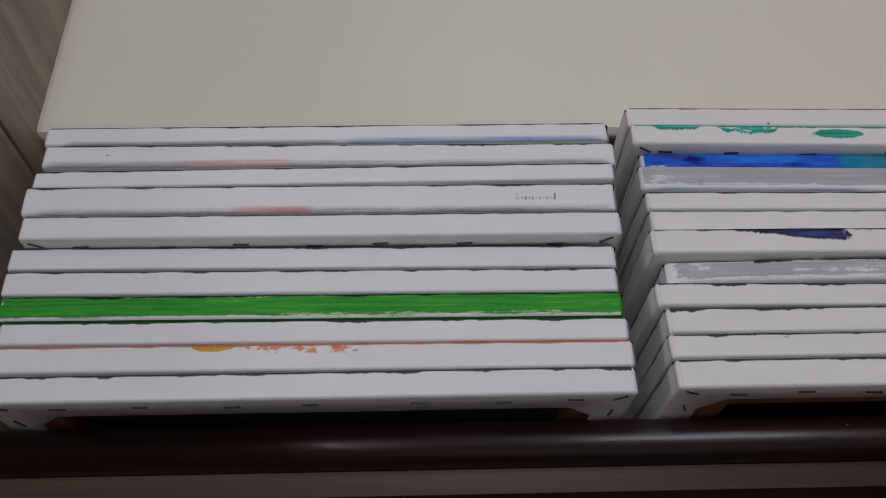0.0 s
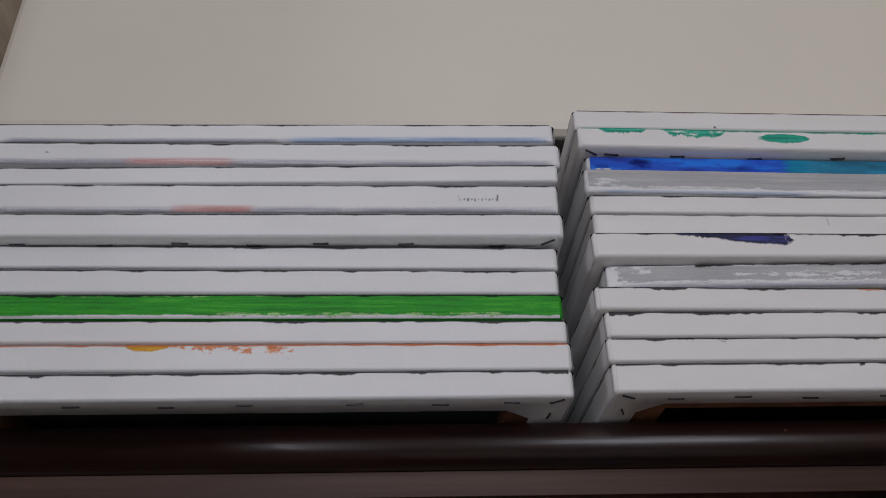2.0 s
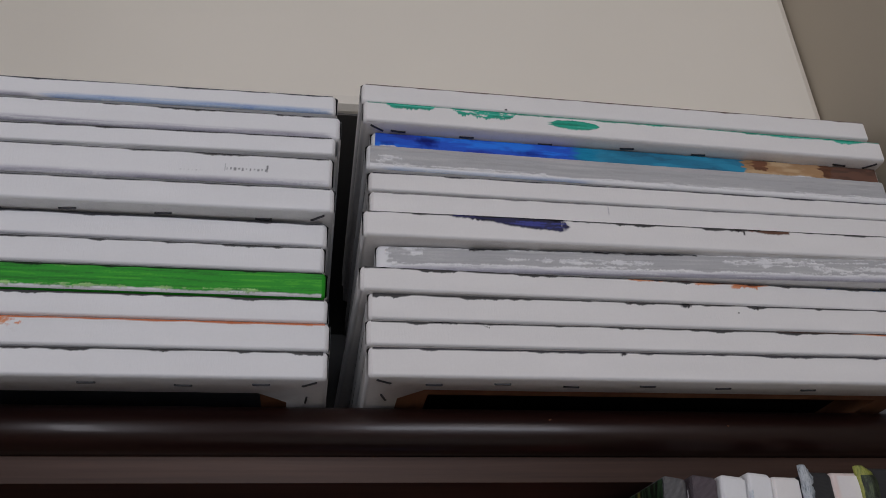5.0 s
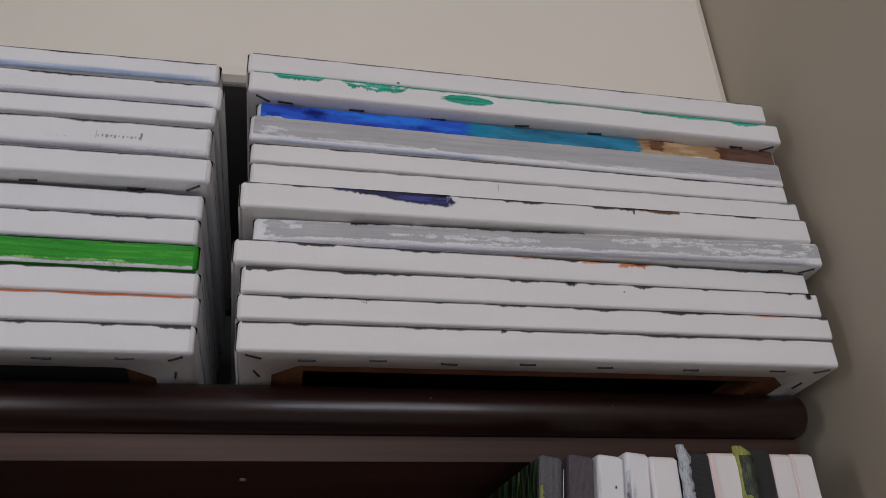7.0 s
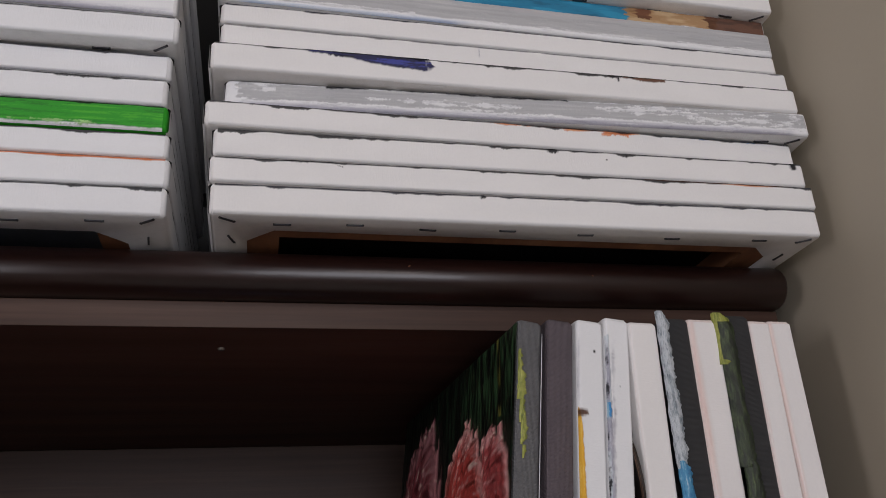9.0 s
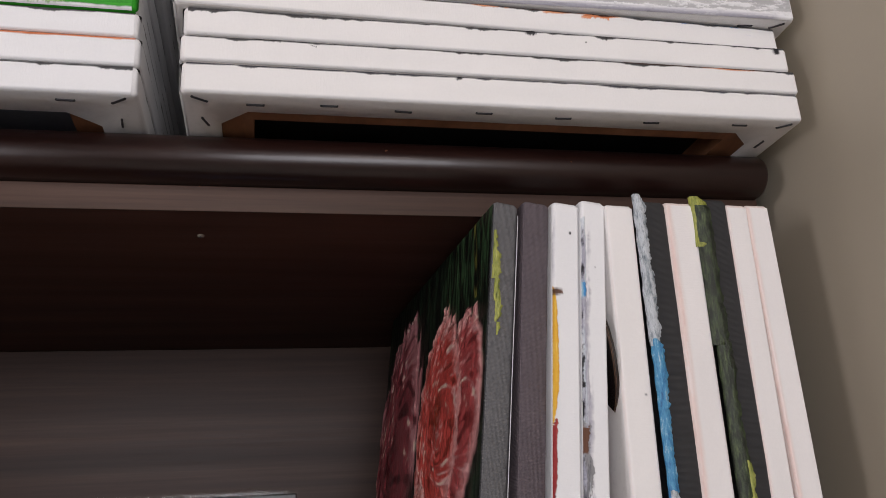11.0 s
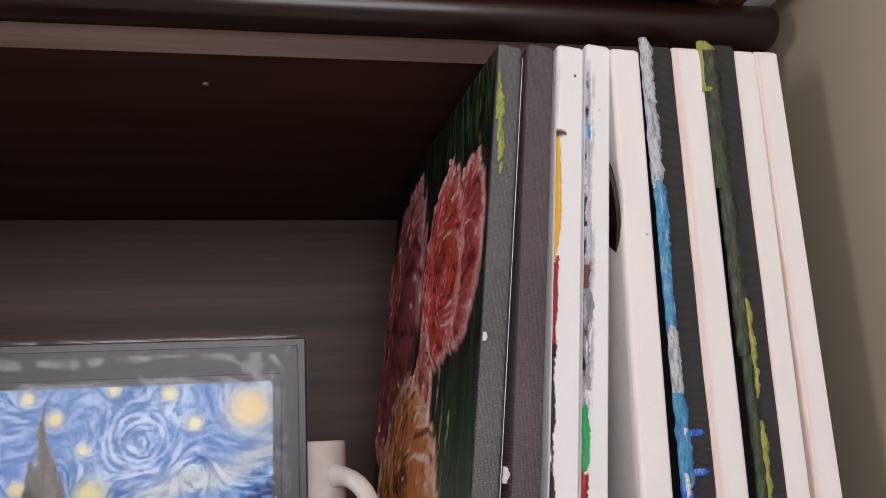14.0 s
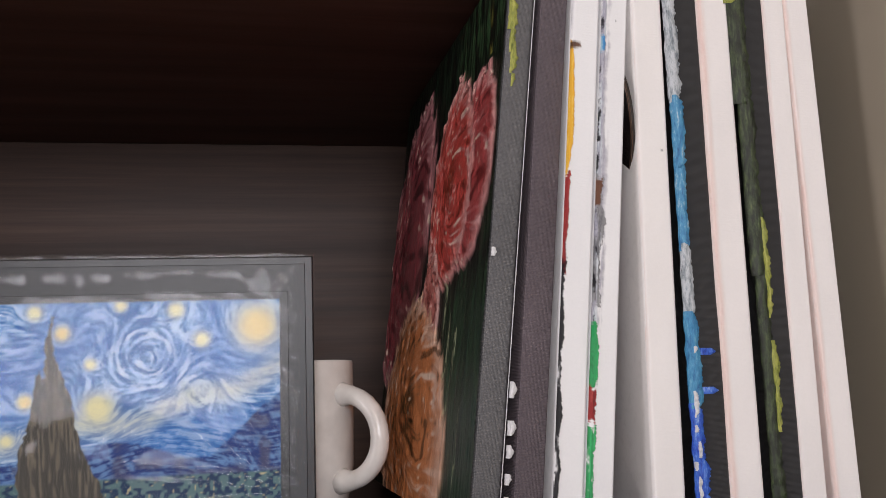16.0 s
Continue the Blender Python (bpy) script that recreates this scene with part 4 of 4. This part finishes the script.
up_dab(5, "impasto_lip", "cerulean", 1.365, 1.42, 1.28, 0.76, 219, rag=0.0022, freq=160, proud=0.0028, off=0.001)
up_dab(5, "impasto_lip", "bright_blue", 1.303, 1.368, 1.28, 0.78, 220, rag=0.0024, freq=200, proud=0.0028, off=0.001)
for k, (z, h, a, b) in enumerate(((1.316, 0.012, 1.18, 1.02), (1.331, 0.005, 1.24, 1.08), (1.338, 0.009, 1.12, 0.94), (1.352, 0.004, 1.2, 1.04), (1.360, 0.015, 1.16, 0.98), (1.396, 0.004, 1.05, 0.92))):
    up_dab(5, "white_blob", "smear", z, z + h, a, b, 221 + k, rag=0.0014, freq=420, proud=0.0040, off=0.001)
up_dab(5, "blue_stroke", "bright_blue", 1.395, 1.399, 0.85, 0.0, 227, rag=0.0008, proud=0.0008, off=0.0)
up_dab(5, "blue_stroke", "bright_blue", 1.373, 1.377, 0.85, 0.0, 228, rag=0.0008, proud=0.0008, off=0.0)
# green and black impasto edge
up_dab(7, "impasto_lip", "lime", 1.61, 1.6455, 1.5, 0.86, 229, rag=0.0020, freq=100, proud=0.0030, off=0.0015)
up_dab(7, "impasto_lip", "leaf", 1.545, 1.642, 1.40, 0.70, 230, rag=0.0020, freq=90, proud=0.0034, off=0.0014)
up_dab(7, "impasto_lip", "leaf", 1.44, 1.55, 1.28, 0.70, 231, rag=0.0024, freq=90, proud=0.0034, off=0.0014)
up_dab(7, "impasto_lip", "lime", 1.415, 1.475, 0.86, 0.62, 232, rag=0.0020, freq=160, proud=0.0042, off=0.0014)
up_dab(7, "impasto_lip", "lime", 1.35, 1.402, 0.86, 0.64, 233, rag=0.0020, freq=160, proud=0.0042, off=0.0014)
up_dab(7, "impasto_lip", "leaf", 1.305, 1.45, 1.15, 0.72, 234, rag=0.0018, freq=110, proud=0.0030, off=0.0014)
for k, z in enumerate((1.372, 1.352, 1.340, 1.326, 1.315)):
    up_dab(1, "white_blob", "smear", z, z + 0.009 - 0.001 * k, 1.32, 1.02, 235 + k, rag=0.0012, freq=240, proud=0.0020, off=0.002)


# thin white strip that stands for a glint along the canvas edge
up_dab(0, "painted_glint", "smear", 1.302, 1.632, 0.022, -0.008, 250, rag=0.0001, freq=60, proud=0.0006, off=0.0)
for k, right in ((6, 0.72), (8, 0.84), (9, 0.74), (4, 0.9)):
    up_dab(k, "paint_and_reflection_tint", "blush_tint", 1.29, 1.66, 1.3, right, 260 + k, rag=0.0012, freq=30, curl=True)
up_dab(4, "speck", "ink", 1.515, 1.518, 0.3, 0.15, 251)
up_dab(2, "speck", "black", 1.620, 1.6222, 0.42, 0.30, 252, rag=0.0003)
up_dab(3, "speck", "black", 1.597, 1.599, 0.5, 0.42, 253, rag=0.0003)
for k, c in enumerate(U):
    body = UP[k][5]
    if body in (WHITE, WARM, PINK):
        tone = (0.80, 0.80, 0.81) if body is WHITE else (0.80, 0.775, 0.76) if body is WARM else (0.80, 0.768, 0.755)
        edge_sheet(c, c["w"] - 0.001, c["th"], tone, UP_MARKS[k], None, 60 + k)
for n, c in (*A.items(), *B.items()):
    tone = (0.80, 0.80, 0.81) if n[0] == "a" or n in ("b3", "b4", "b8") else (0.80, 0.785, 0.775)
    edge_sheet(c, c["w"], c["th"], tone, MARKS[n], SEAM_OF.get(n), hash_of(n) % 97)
    # the side towards the gap between the piles, with the shaded groove to the next canvas painted on as a dark line
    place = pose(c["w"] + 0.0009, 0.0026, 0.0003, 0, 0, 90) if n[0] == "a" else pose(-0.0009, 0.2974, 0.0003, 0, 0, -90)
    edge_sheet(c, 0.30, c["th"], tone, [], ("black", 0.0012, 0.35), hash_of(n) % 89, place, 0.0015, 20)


# --- flower painting on the first upright canvas
PETALS = (  # middle, half sizes, lean, darkest, middle and palest paint
    (0.81, 0.575, 0.255, 0.345, -0.24, (0.075, 0.010, 0.014), (0.24, 0.045, 0.055), (0.46, 0.20, 0.21)),
    (0.16, 0.635, 0.150, 0.190, -0.22, (0.16, 0.014, 0.014), (0.36, 0.06, 0.06), (0.60, 0.29, 0.28)),
    (0.335, 0.640, 0.185, 0.215, -0.05, (0.16, 0.022, 0.010), (0.42, 0.055, 0.045), (0.64, 0.32, 0.30)),
    (0.45, 0.41, 0.085, 0.120, 0.10, (0.14, 0.024, 0.020), (0.44, 0.14, 0.12), (0.60, 0.36, 0.33)),
    (0.575, 0.185, 0.34, 0.245, 0.10, (0.075, 0.036, 0.012), (0.50, 0.175, 0.065), (0.66, 0.41, 0.30)),
)


def petal_fields(u, v):
    """For each petal its weight and how far out a point lies (0 in the middle, 1 on the rim), with torn upper ends."""
    tear = 0.16 * (value_noise(u * 42, v * 4, 21) - 0.5) + 0.12 * (value_noise(u * 120, v * 9, 22) - 0.5)
    for cu, cv, ru, rv, lean, dark, mid, light in PETALS:
        b = (v - cv) / rv
        a = (u - cu - lean * (v - cv)) / (ru * (1.0 - (0.12 if cv > 0.3 else 0.30) * b))
        r = np.sqrt(a * a + np.abs(b) ** 2.3)
        yield soft(1.0 - r + tear * (0.5 + 0.9 * soft(b, 0.0, 0.8)), -0.03, 0.05), a, b, r, dark, mid, light


def tulip_colour(u, v):
    """u: 0 at the front edge, 1 at the back; v: 0 at the foot, 1 at the top. Strokes follow the petals' outlines."""
    s1 = value_noise(u * 75 + 6 * value_noise(u * 6, v * 5, 5), v * 8, 3)
    s2 = value_noise(u * 200 + 3 + 4 * value_noise(u * 9, v * 8, 6), v * 24, 4)
    s3 = value_noise(u * 300 + 9 * value_noise(u * 14, v * 12, 8), v * 110, 9)
    s = 0.4 * s1 + 0.35 * s2 + 0.25 * s3
    c = blend(np.zeros(u.shape + (3,)) + (0.003, 0.004, 0.003), (0.014, 0.030, 0.016), soft(s, 0.42, 0.75))
    leaf = soft(0.36 - u + 0.1 * (s1 - 0.5), 0, 0.08) * soft(0.46 - v + 0.1 * (s2 - 0.5), 0, 0.1)
    c = blend(c, (0.022, 0.055, 0.026), leaf * (0.2 + 0.5 * s1))
    top = soft(0.4 - u, 0, 0.1) * soft(v, 0.80, 0.88)
    c = blend(c, (0.03, 0.07, 0.03), top * soft(s2, 0.45, 0.8))
    c = blend(c, (0.22, 0.20, 0.04), soft(0.012 - np.abs(u - 0.10 - 0.2 * (v - 0.9)), 0, 0.008) * (v > 0.84) * soft(s2, 0.3, 0.6) * 0.8)
    for u0, bend, wide, va, vb in ((0.25, 0.40, 0.011, 0.22, 0.37), (0.20, 0.55, 0.008, 0.08, 0.34), (0.12, 0.25, 0.006, 0.03, 0.20), (0.30, 0.2, 0.010, 0.33, 0.44)):
        line = soft(wide - np.abs(u - u0 - bend * (v - vb) ** 2 / 0.3 + 0.02 * (s1 - 0.5)), 0, 0.006) * (v > va) * (v < vb)
        c = blend(c, (0.30, 0.33, 0.20), line * soft(s3, 0.3, 0.6) * 0.8)
    for w, a, b, r, dark, mid, light in petal_fields(u, v):
        swirl = 0.9 * (value_noise(u * 9, v * 7, 51) - 0.5)
        side = np.where(a > 0, 7.0, 0.0)
        t1 = value_noise(r * 10 + a * 5 + swirl * 4 + side, b * 4.2 + side, 52)
        t2 = value_noise(r * 22 + a * 14 + swirl * 7 + side, b * 11 + side, 53)
        t3 = value_noise(r * 46 + a * 34 + swirl * 9 + side, b * 30 + side, 54)
        t = 0.34 * t1 + 0.34 * t2 + 0.32 * t3
        p = blend(np.zeros(u.shape + (3,)) + dark, mid, soft(t + 0.45 * (r - 0.35), 0.18, 0.45))
        p = blend(p, light, np.clip(soft(t, 0.60, 0.78) * 0.8 + soft(r + 0.5 * (t - 0.5), 0.72, 1.0) * 0.75, 0, 1))
        p = blend(p, dark, soft(0.34 - np.hypot(a * 1.6, b * 0.8), 0.0, 0.25) * soft(t2, 0.3, 0.6) * 0.8)
        p = blend(p, (0.66, 0.50, 0.40), soft(t2 + 0.3 * t3, 0.98, 1.1) * 0.8)
        p = blend(p, np.asarray(dark) * 0.5, soft(0.32 - t2, 0.0, 0.14) * 0.7)
        c = c * (1 - w[..., None]) + p * w[..., None]
    return c


def tulip_relief(u, v):
    high = np.zeros_like(u)
    for w, a, b, r, *_ in petal_fields(u, v):
        side = np.where(a > 0, 7.0, 0.0)
        high = np.maximum(high, w * (0.4 + value_noise(r * 22 + a * 14 + side, b * 11 + side, 53)))
    return -(0.0004 + 0.0019 * high + 0.0006 * value_noise(u * 120, v * 16, 3))


c0 = U[0]
# sheet's x runs to the back of the shelf, its z up the canvas, lying on the painted face
face = Matrix(((0, 0, 1, 0.002), (1, 0, 0, 0.0015), (0, -1, 0, c0["th"] + 0.0001), (0, 0, 0, 1)))
grid_picture("painting", 0.297, c0["w"] - 0.005, 330, 420, tulip_colour, IMPASTO, c0, face, tulip_relief)["label"] = "thick oil painting of a red and orange flower"

# round painted disc wedged between two canvases
bm = bmesh.new()
bmesh.ops.create_cone(bm, cap_ends=True, segments=64, radius1=0.052, radius2=0.052, depth=0.0022)
bmesh.ops.bevel(bm, geom=[e for e in bm.edges if abs(e.verts[0].co.z - e.verts[1].co.z) < 1e-6], offset=0.0006, segments=2, affect="EDGES")
disc = thing("round_disc", pose(0.4275, 0.585, 1.543, 0, 86, -3), "thin dark round disc wedged between two canvases", "disc")
part("plate", bm, plain_material("dark_disc", (0.03, 0.022, 0.02), 0.25), disc)
bm = bmesh.new()
tor = [(0.0505 * math.cos(k * math.tau / 64), 0.0505 * math.sin(k * math.tau / 64), 0.0) for k in range(65)]
tube(bm, tor, [0.0013] * 65, 6, (0, 0, 1))
part("rim", bm, plain_material("disc_rim", (0.14, 0.075, 0.045), 0.3), disc)

# ---------------------------------------------------------------- wrapped art print
pkg = thing("wrapped_art_print", pose(-0.012, 0.6695, FLOOR2 + 0.0002), "night sky art print in clear plastic wrap, standing on the shelf", "art print")
PW, PH = 0.253, 0.1768
block("backing_box", (0, PW, 0.0, 0.014, 0, PH), PLASTIC, pkg, 0.001, "black backing box")
block("mount", (0.006, PW - 0.0055, -0.0012, 0.0, 0.006, PH - 0.0055), SILVER, pkg, 0.0004, "silver grey mount")
# black strip in place of the shadow round the print
block("inner_shadow_band", (0.016, PW - 0.0172, -0.002, -0.0012, 0.002, PH - 0.0245), PLASTIC, pkg, 0.0003)

MX, MZ = 0.218, 1.447  # the print's upper corner
QW, QH = 0.204, 0.1435


def night_sky(u, v):
    """Brush strokes along a whirling flow, stars with rings, hills, a dark tree; in metres from the upper right corner."""
    x, z = (u - 1) * QW + MX, (v - 1) * QH + MZ
    whirls = ((0.133, 1.409, 0.031, 1), (0.166, 1.3885, 0.016, -1))
    vx, vz = np.ones_like(x), 0.35 * np.sin((x - 0.05) * 38) + 0.1
    for cx, cz, r, s in whirls:
        dx, dz = x - cx, z - cz
        g = np.exp(-(dx * dx + dz * dz * 1.5) / (r * r)) * 6
        d = np.hypot(dx, dz) + 1e-5
        vx, vz = vx - s * dz / d * g, vz + s * dx / d * g
    stars = ((0.203, 1.4295, 0.0185), (0.079, 1.427, 0.0065), (0.102, 1.378, 0.0125), (0.167, 1.421, 0.0065), (0.150, 1.441, 0.0065), (0.058, 1.384, 0.006), (0.062, 1.441, 0.006), (0.115, 1.4445, 0.005), (0.097, 1.4065, 0.0045), (0.048, 1.36, 0.005))
    for cx, cz, r in stars:
        dx, dz = x - cx, z - cz
        d = np.hypot(dx, dz) + 1e-5
        g = np.exp(-(d / (r * 1.6)) ** 2) * 4
        vx, vz = vx - dz / d * g, vz + dx / d * g
    n = np.hypot(vx, vz) + 1e-6
    vx, vz = vx / n, vz / n
    acc, acc2 = np.zeros_like(x), np.zeros_like(x)
    for step in np.linspace(-0.0045, 0.0045, 15):
        acc += value_noise((x + vx * step) * 1100, (z + vz * step) * 1100, 7)
        acc2 += value_noise((x + vx * step) * 480, (z + vz * step) * 480, 8)
    s = np.clip((acc / 15 - 0.5) * 3.2 + (acc2 / 15 - 0.5) * 2.2 + 0.5, 0, 1)
    c = blend(np.zeros(x.shape + (3,)) + (0.05, 0.17, 0.44), (0.16, 0.34, 0.62), soft(s, 0.2, 0.5))
    c = blend(c, (0.42, 0.58, 0.78), soft(s, 0.58, 0.88))
    deep = soft(value_noise(x * 40, z * 55, 11), 0.45, 0.7)
    c = blend(c, (0.02, 0.16, 0.50), deep * 0.4)
    for cx, cz, r, _ in whirls[:2]:
        d = np.hypot(x - cx, (z - cz) * 1.2)
        arm = soft(np.sin(d * 520 - 1.6 * np.arctan2(z - cz, x - cx)), -0.2, 0.9)
        c = blend(c, (0.62, 0.72, 0.80), np.exp(-(d / (r * 1.15)) ** 4) * (0.12 + 0.75 * arm) * soft(s, 0.15, 0.75))
    band = np.exp(-((z - (1.372 + 0.22 * np.clip(x - 0.135, 0, 1) ** 1.0 * 1.6 - 0.14 * np.clip(0.135 - x, 0, 1) + 0.003 * np.sin(x * 90))) / 0.0085) ** 2)
    c = blend(c, (0.60, 0.64, 0.58), band * (0.45 + 0.5 * s))
    for k, (cx, cz, r) in enumerate(stars):
        d = np.hypot(x - cx, z - cz)
        c = blend(c, (0.66, 0.66, 0.50), np.exp(-(d / r) ** 4) * (0.55 + 0.4 * s))
        core = (0.85, 0.66, 0.26) if k in (0, 1, 5) else (0.86, 0.80, 0.46)
        c = blend(c, core, np.exp(-(d / (r * 0.62)) ** 4) * 0.8)
    hills = 1.350 + 0.006 * np.sin(x * 60 + 1.0) + 0.62 * np.clip(x - 0.172, 0, 1) + 0.002 * (value_noise(x * 300, z * 0 + 3, 12) - 0.5)
    hill = soft(hills - z, -0.001, 0.0015)
    hc = blend(np.zeros(x.shape + (3,)) + (0.02, 0.05, 0.20), (0.13, 0.26, 0.50), soft(0.6 * s + 0.4 * value_noise(x * 500 + z * 300, z * 260, 13), 0.3, 0.75))
    hc = blend(hc, (0.10, 0.09, 0.13), 0.6 * soft(value_noise(x * 130, z * 120, 14) + 0.3 * s, 0.6, 0.95))
    c = c * (1 - hill[..., None]) + hc * hill[..., None]
    town = soft(1.3335 - z, -0.001, 0.001)
    tc = blend(np.zeros(x.shape + (3,)) + (0.02, 0.05, 0.11), (0.10, 0.19, 0.20), soft(value_noise(x * 420, z * 420, 15), 0.4, 0.6))
    tc = blend(tc, (0.45, 0.42, 0.25), soft(value_noise(x * 600, z * 500, 16), 0.82, 0.92))
    c = c * (1 - town[..., None]) + tc * town[..., None]
    # dark tree with two tips
    edge = 0.0022 * (value_noise(x * 200, z * 420, 17) - 0.5)
    main = 0.0012 + 0.0030 * np.clip((1.4385 - z) / 0.03, 0, 1) + 0.021 * np.clip((1.408 - z) / 0.075, 0, 1) ** 1.1
    tree = soft(main - np.abs(x - 0.0735 - 0.0022 * np.sin((z - 1.3) * 90) - 0.10 * np.clip(1.385 - z, 0, 1)) + edge, 0, 0.0012) * (z < 1.4385)
    side = 0.0004 + 0.0075 * np.clip((1.410 - z) / 0.05, 0, 1)
    tree = np.maximum(tree, soft(side - np.abs(x - 0.066) + edge, 0, 0.0012) * (z < 1.404))
    tc = blend(np.zeros(x.shape + (3,)) + (0.075, 0.070, 0.060), (0.17, 0.145, 0.11), soft(value_noise(x * 900 + z * 60, z * 110, 18), 0.45, 0.8))
    return c * (1 - tree[..., None]) + tc * tree[..., None]


grid_picture("print_sheet", QW, QH, 300, 212, night_sky, PRINT, pkg, pose(MX - QW + 0.012, -0.0026, MZ - QH - FLOOR2))["label"] = "printed painting of a whirling night sky"
# wrinkled film: puffed up over the margins, gathered towards the lower corner
bm = bmesh.new()
nx, nz = 220, 160
rows = []
for j in range(nz + 1):
    row = []
    for i in range(nx + 1):
        x, z = -0.0015 + (PW + 0.003) * i / nx, (PH + 0.003) * j / nz
        e = min(1.0, 14 * min(i / nx, 1 - i / nx, j / nz, 1 - j / nz))
        right, upper = PW - x, PH - z
        puff = 0.0026 * math.exp(-((right - 0.009) / 0.007) ** 2) + 0.0016 * math.exp(-((upper - 0.012) / 0.010) ** 2)
        crease = 1 - abs(noise.noise(Vector((x * 30 + 3, z * 95 + x * 60, 2))))
        fold = 1 - abs(noise.noise(Vector((x * 55 + z * 25, z * 14, 6))))
        f = puff + 0.0050 * crease ** 5 * math.exp(-max(0.0, right - 0.004) / 0.014) * (1 - min(1.0, max(0.0, z - 0.05) / 0.16) * 0.5)
        f += 0.0024 * fold ** 6 * math.exp(-max(0.0, upper - 0.004) / 0.018)
        margin = math.exp(-max(0.0, min(right, upper) - 0.018) / 0.006)
        f += margin * (0.0022 * noise.noise(Vector((x * 34, z * 30, 12))) + 0.0010 * noise.noise(Vector((x * 90 + 20 * z, z * 70, 15))) + 0.001)
        # blister over the lower part of the print, with creases that fan out from the corner
        dx, dz = PW - 0.012 - x, z - 0.018
        far, turn = math.hypot(dx, dz), math.atan2(dz, dx + 1e-6)
        f += 0.0060 * (1 - abs(noise.noise(Vector((turn * 5.0, far * 7, 3))))) ** 4 * math.exp(-(far / 0.065) ** 2)
        ridge = dz - 0.55 * dx - 0.004 + 0.004 * math.sin(dx * 60)
        f += 0.0045 * math.exp(-(ridge / 0.0085) ** 2) * math.exp(-((dx - 0.055) / 0.04) ** 2)
        f += 0.0009 * noise.noise(Vector((x * 22, z * 12, 4))) + 0.0003 * noise.noise(Vector((x * 60, z * 40, 8)))
        row.append(bm.verts.new((x, -0.0034 * e - 0.0005 - max(0.0, f) * e, z)))
    rows.append(row)
for a, b in zip(rows, rows[1:]):
    for i in range(nx):
        bm.faces.new((a[i], a[i + 1], b[i + 1], b[i]))
film = smooth(part("plastic_wrap", bm, FILM, pkg, "wrinkled clear plastic film"))
film.visible_shadow = False
bm = bmesh.new()
prev = None
for i in range(60):
    x = -0.001 + (PW + 0.002) * i / 59
    zt = PH + 0.0022 + 0.0012 * noise.noise(Vector((x * 90, 1, 2)))
    cur = [bm.verts.new((x, 0.004 + 0.002 * noise.noise(Vector((x * 60, 5, z0))), z0)) for z0 in (PH - 0.004, zt)]
    if prev:
        bm.faces.new((prev[0], cur[0], cur[1], prev[1]))
    prev = cur
seam = smooth(part("film_seam", bm, FILM, pkg))
seam.visible_shadow = False

# ---------------------------------------------------------------- mug
mug = thing("mug", pose(0.2325, 0.722, FLOOR2 + 0.0003), "plain off-white ceramic mug with its handle sideways", "mug")
bm = bmesh.new()
prof = [(0.0, 0.0), (0.026, 0.0), (0.0295, 0.001), (0.0335, 0.006), (0.0375, 0.03), (0.0382, 0.07), (0.0384, 0.1035), (0.0378, 0.1052), (0.0362, 0.1048), (0.0355, 0.10), (0.035, 0.03), (0.031, 0.008), (0.0, 0.006)]
seg, rings = 48, []
for r, z in prof:
    rings.append([bm.verts.new((r * math.cos(k * math.tau / seg), r * math.sin(k * math.tau / seg), z)) for k in range(seg)] if r else [bm.verts.new((0, 0, z))])
for a, b in zip(rings, rings[1:]):
    for k in range(seg):
        j = (k + 1) % seg
        if len(a) == 1:
            bm.faces.new((a[0], b[k], b[j]))
        elif len(b) == 1:
            bm.faces.new((a[k], a[j], b[0]))
        else:
            bm.faces.new((a[k], a[j], b[j], b[k]))
bmesh.ops.recalc_face_normals(bm, faces=bm.faces)
smooth(part("cup", bm, CERAMIC, mug))
pts = []
PHI = radians(40)
arc = [(0.0345, 0.0805)] + [(0.0405 + 0.0285 * math.cos(radians(90 - 180 * k / 14)), 0.052 + 0.0285 * math.sin(radians(90 - 180 * k / 14)) - 0.003 * (k / 14)) for k in range(15)] + [(0.0345, 0.0205)]
pts = [(r * math.cos(PHI), -r * math.sin(PHI), z) for r, z in arc]
smooth(part("handle", tube(bmesh.new(), pts, [0.0095, 0.0080] + [0.0066] * 13 + [0.0080, 0.0095], 16, (math.sin(PHI), math.cos(PHI), 0)), CERAMIC, mug))
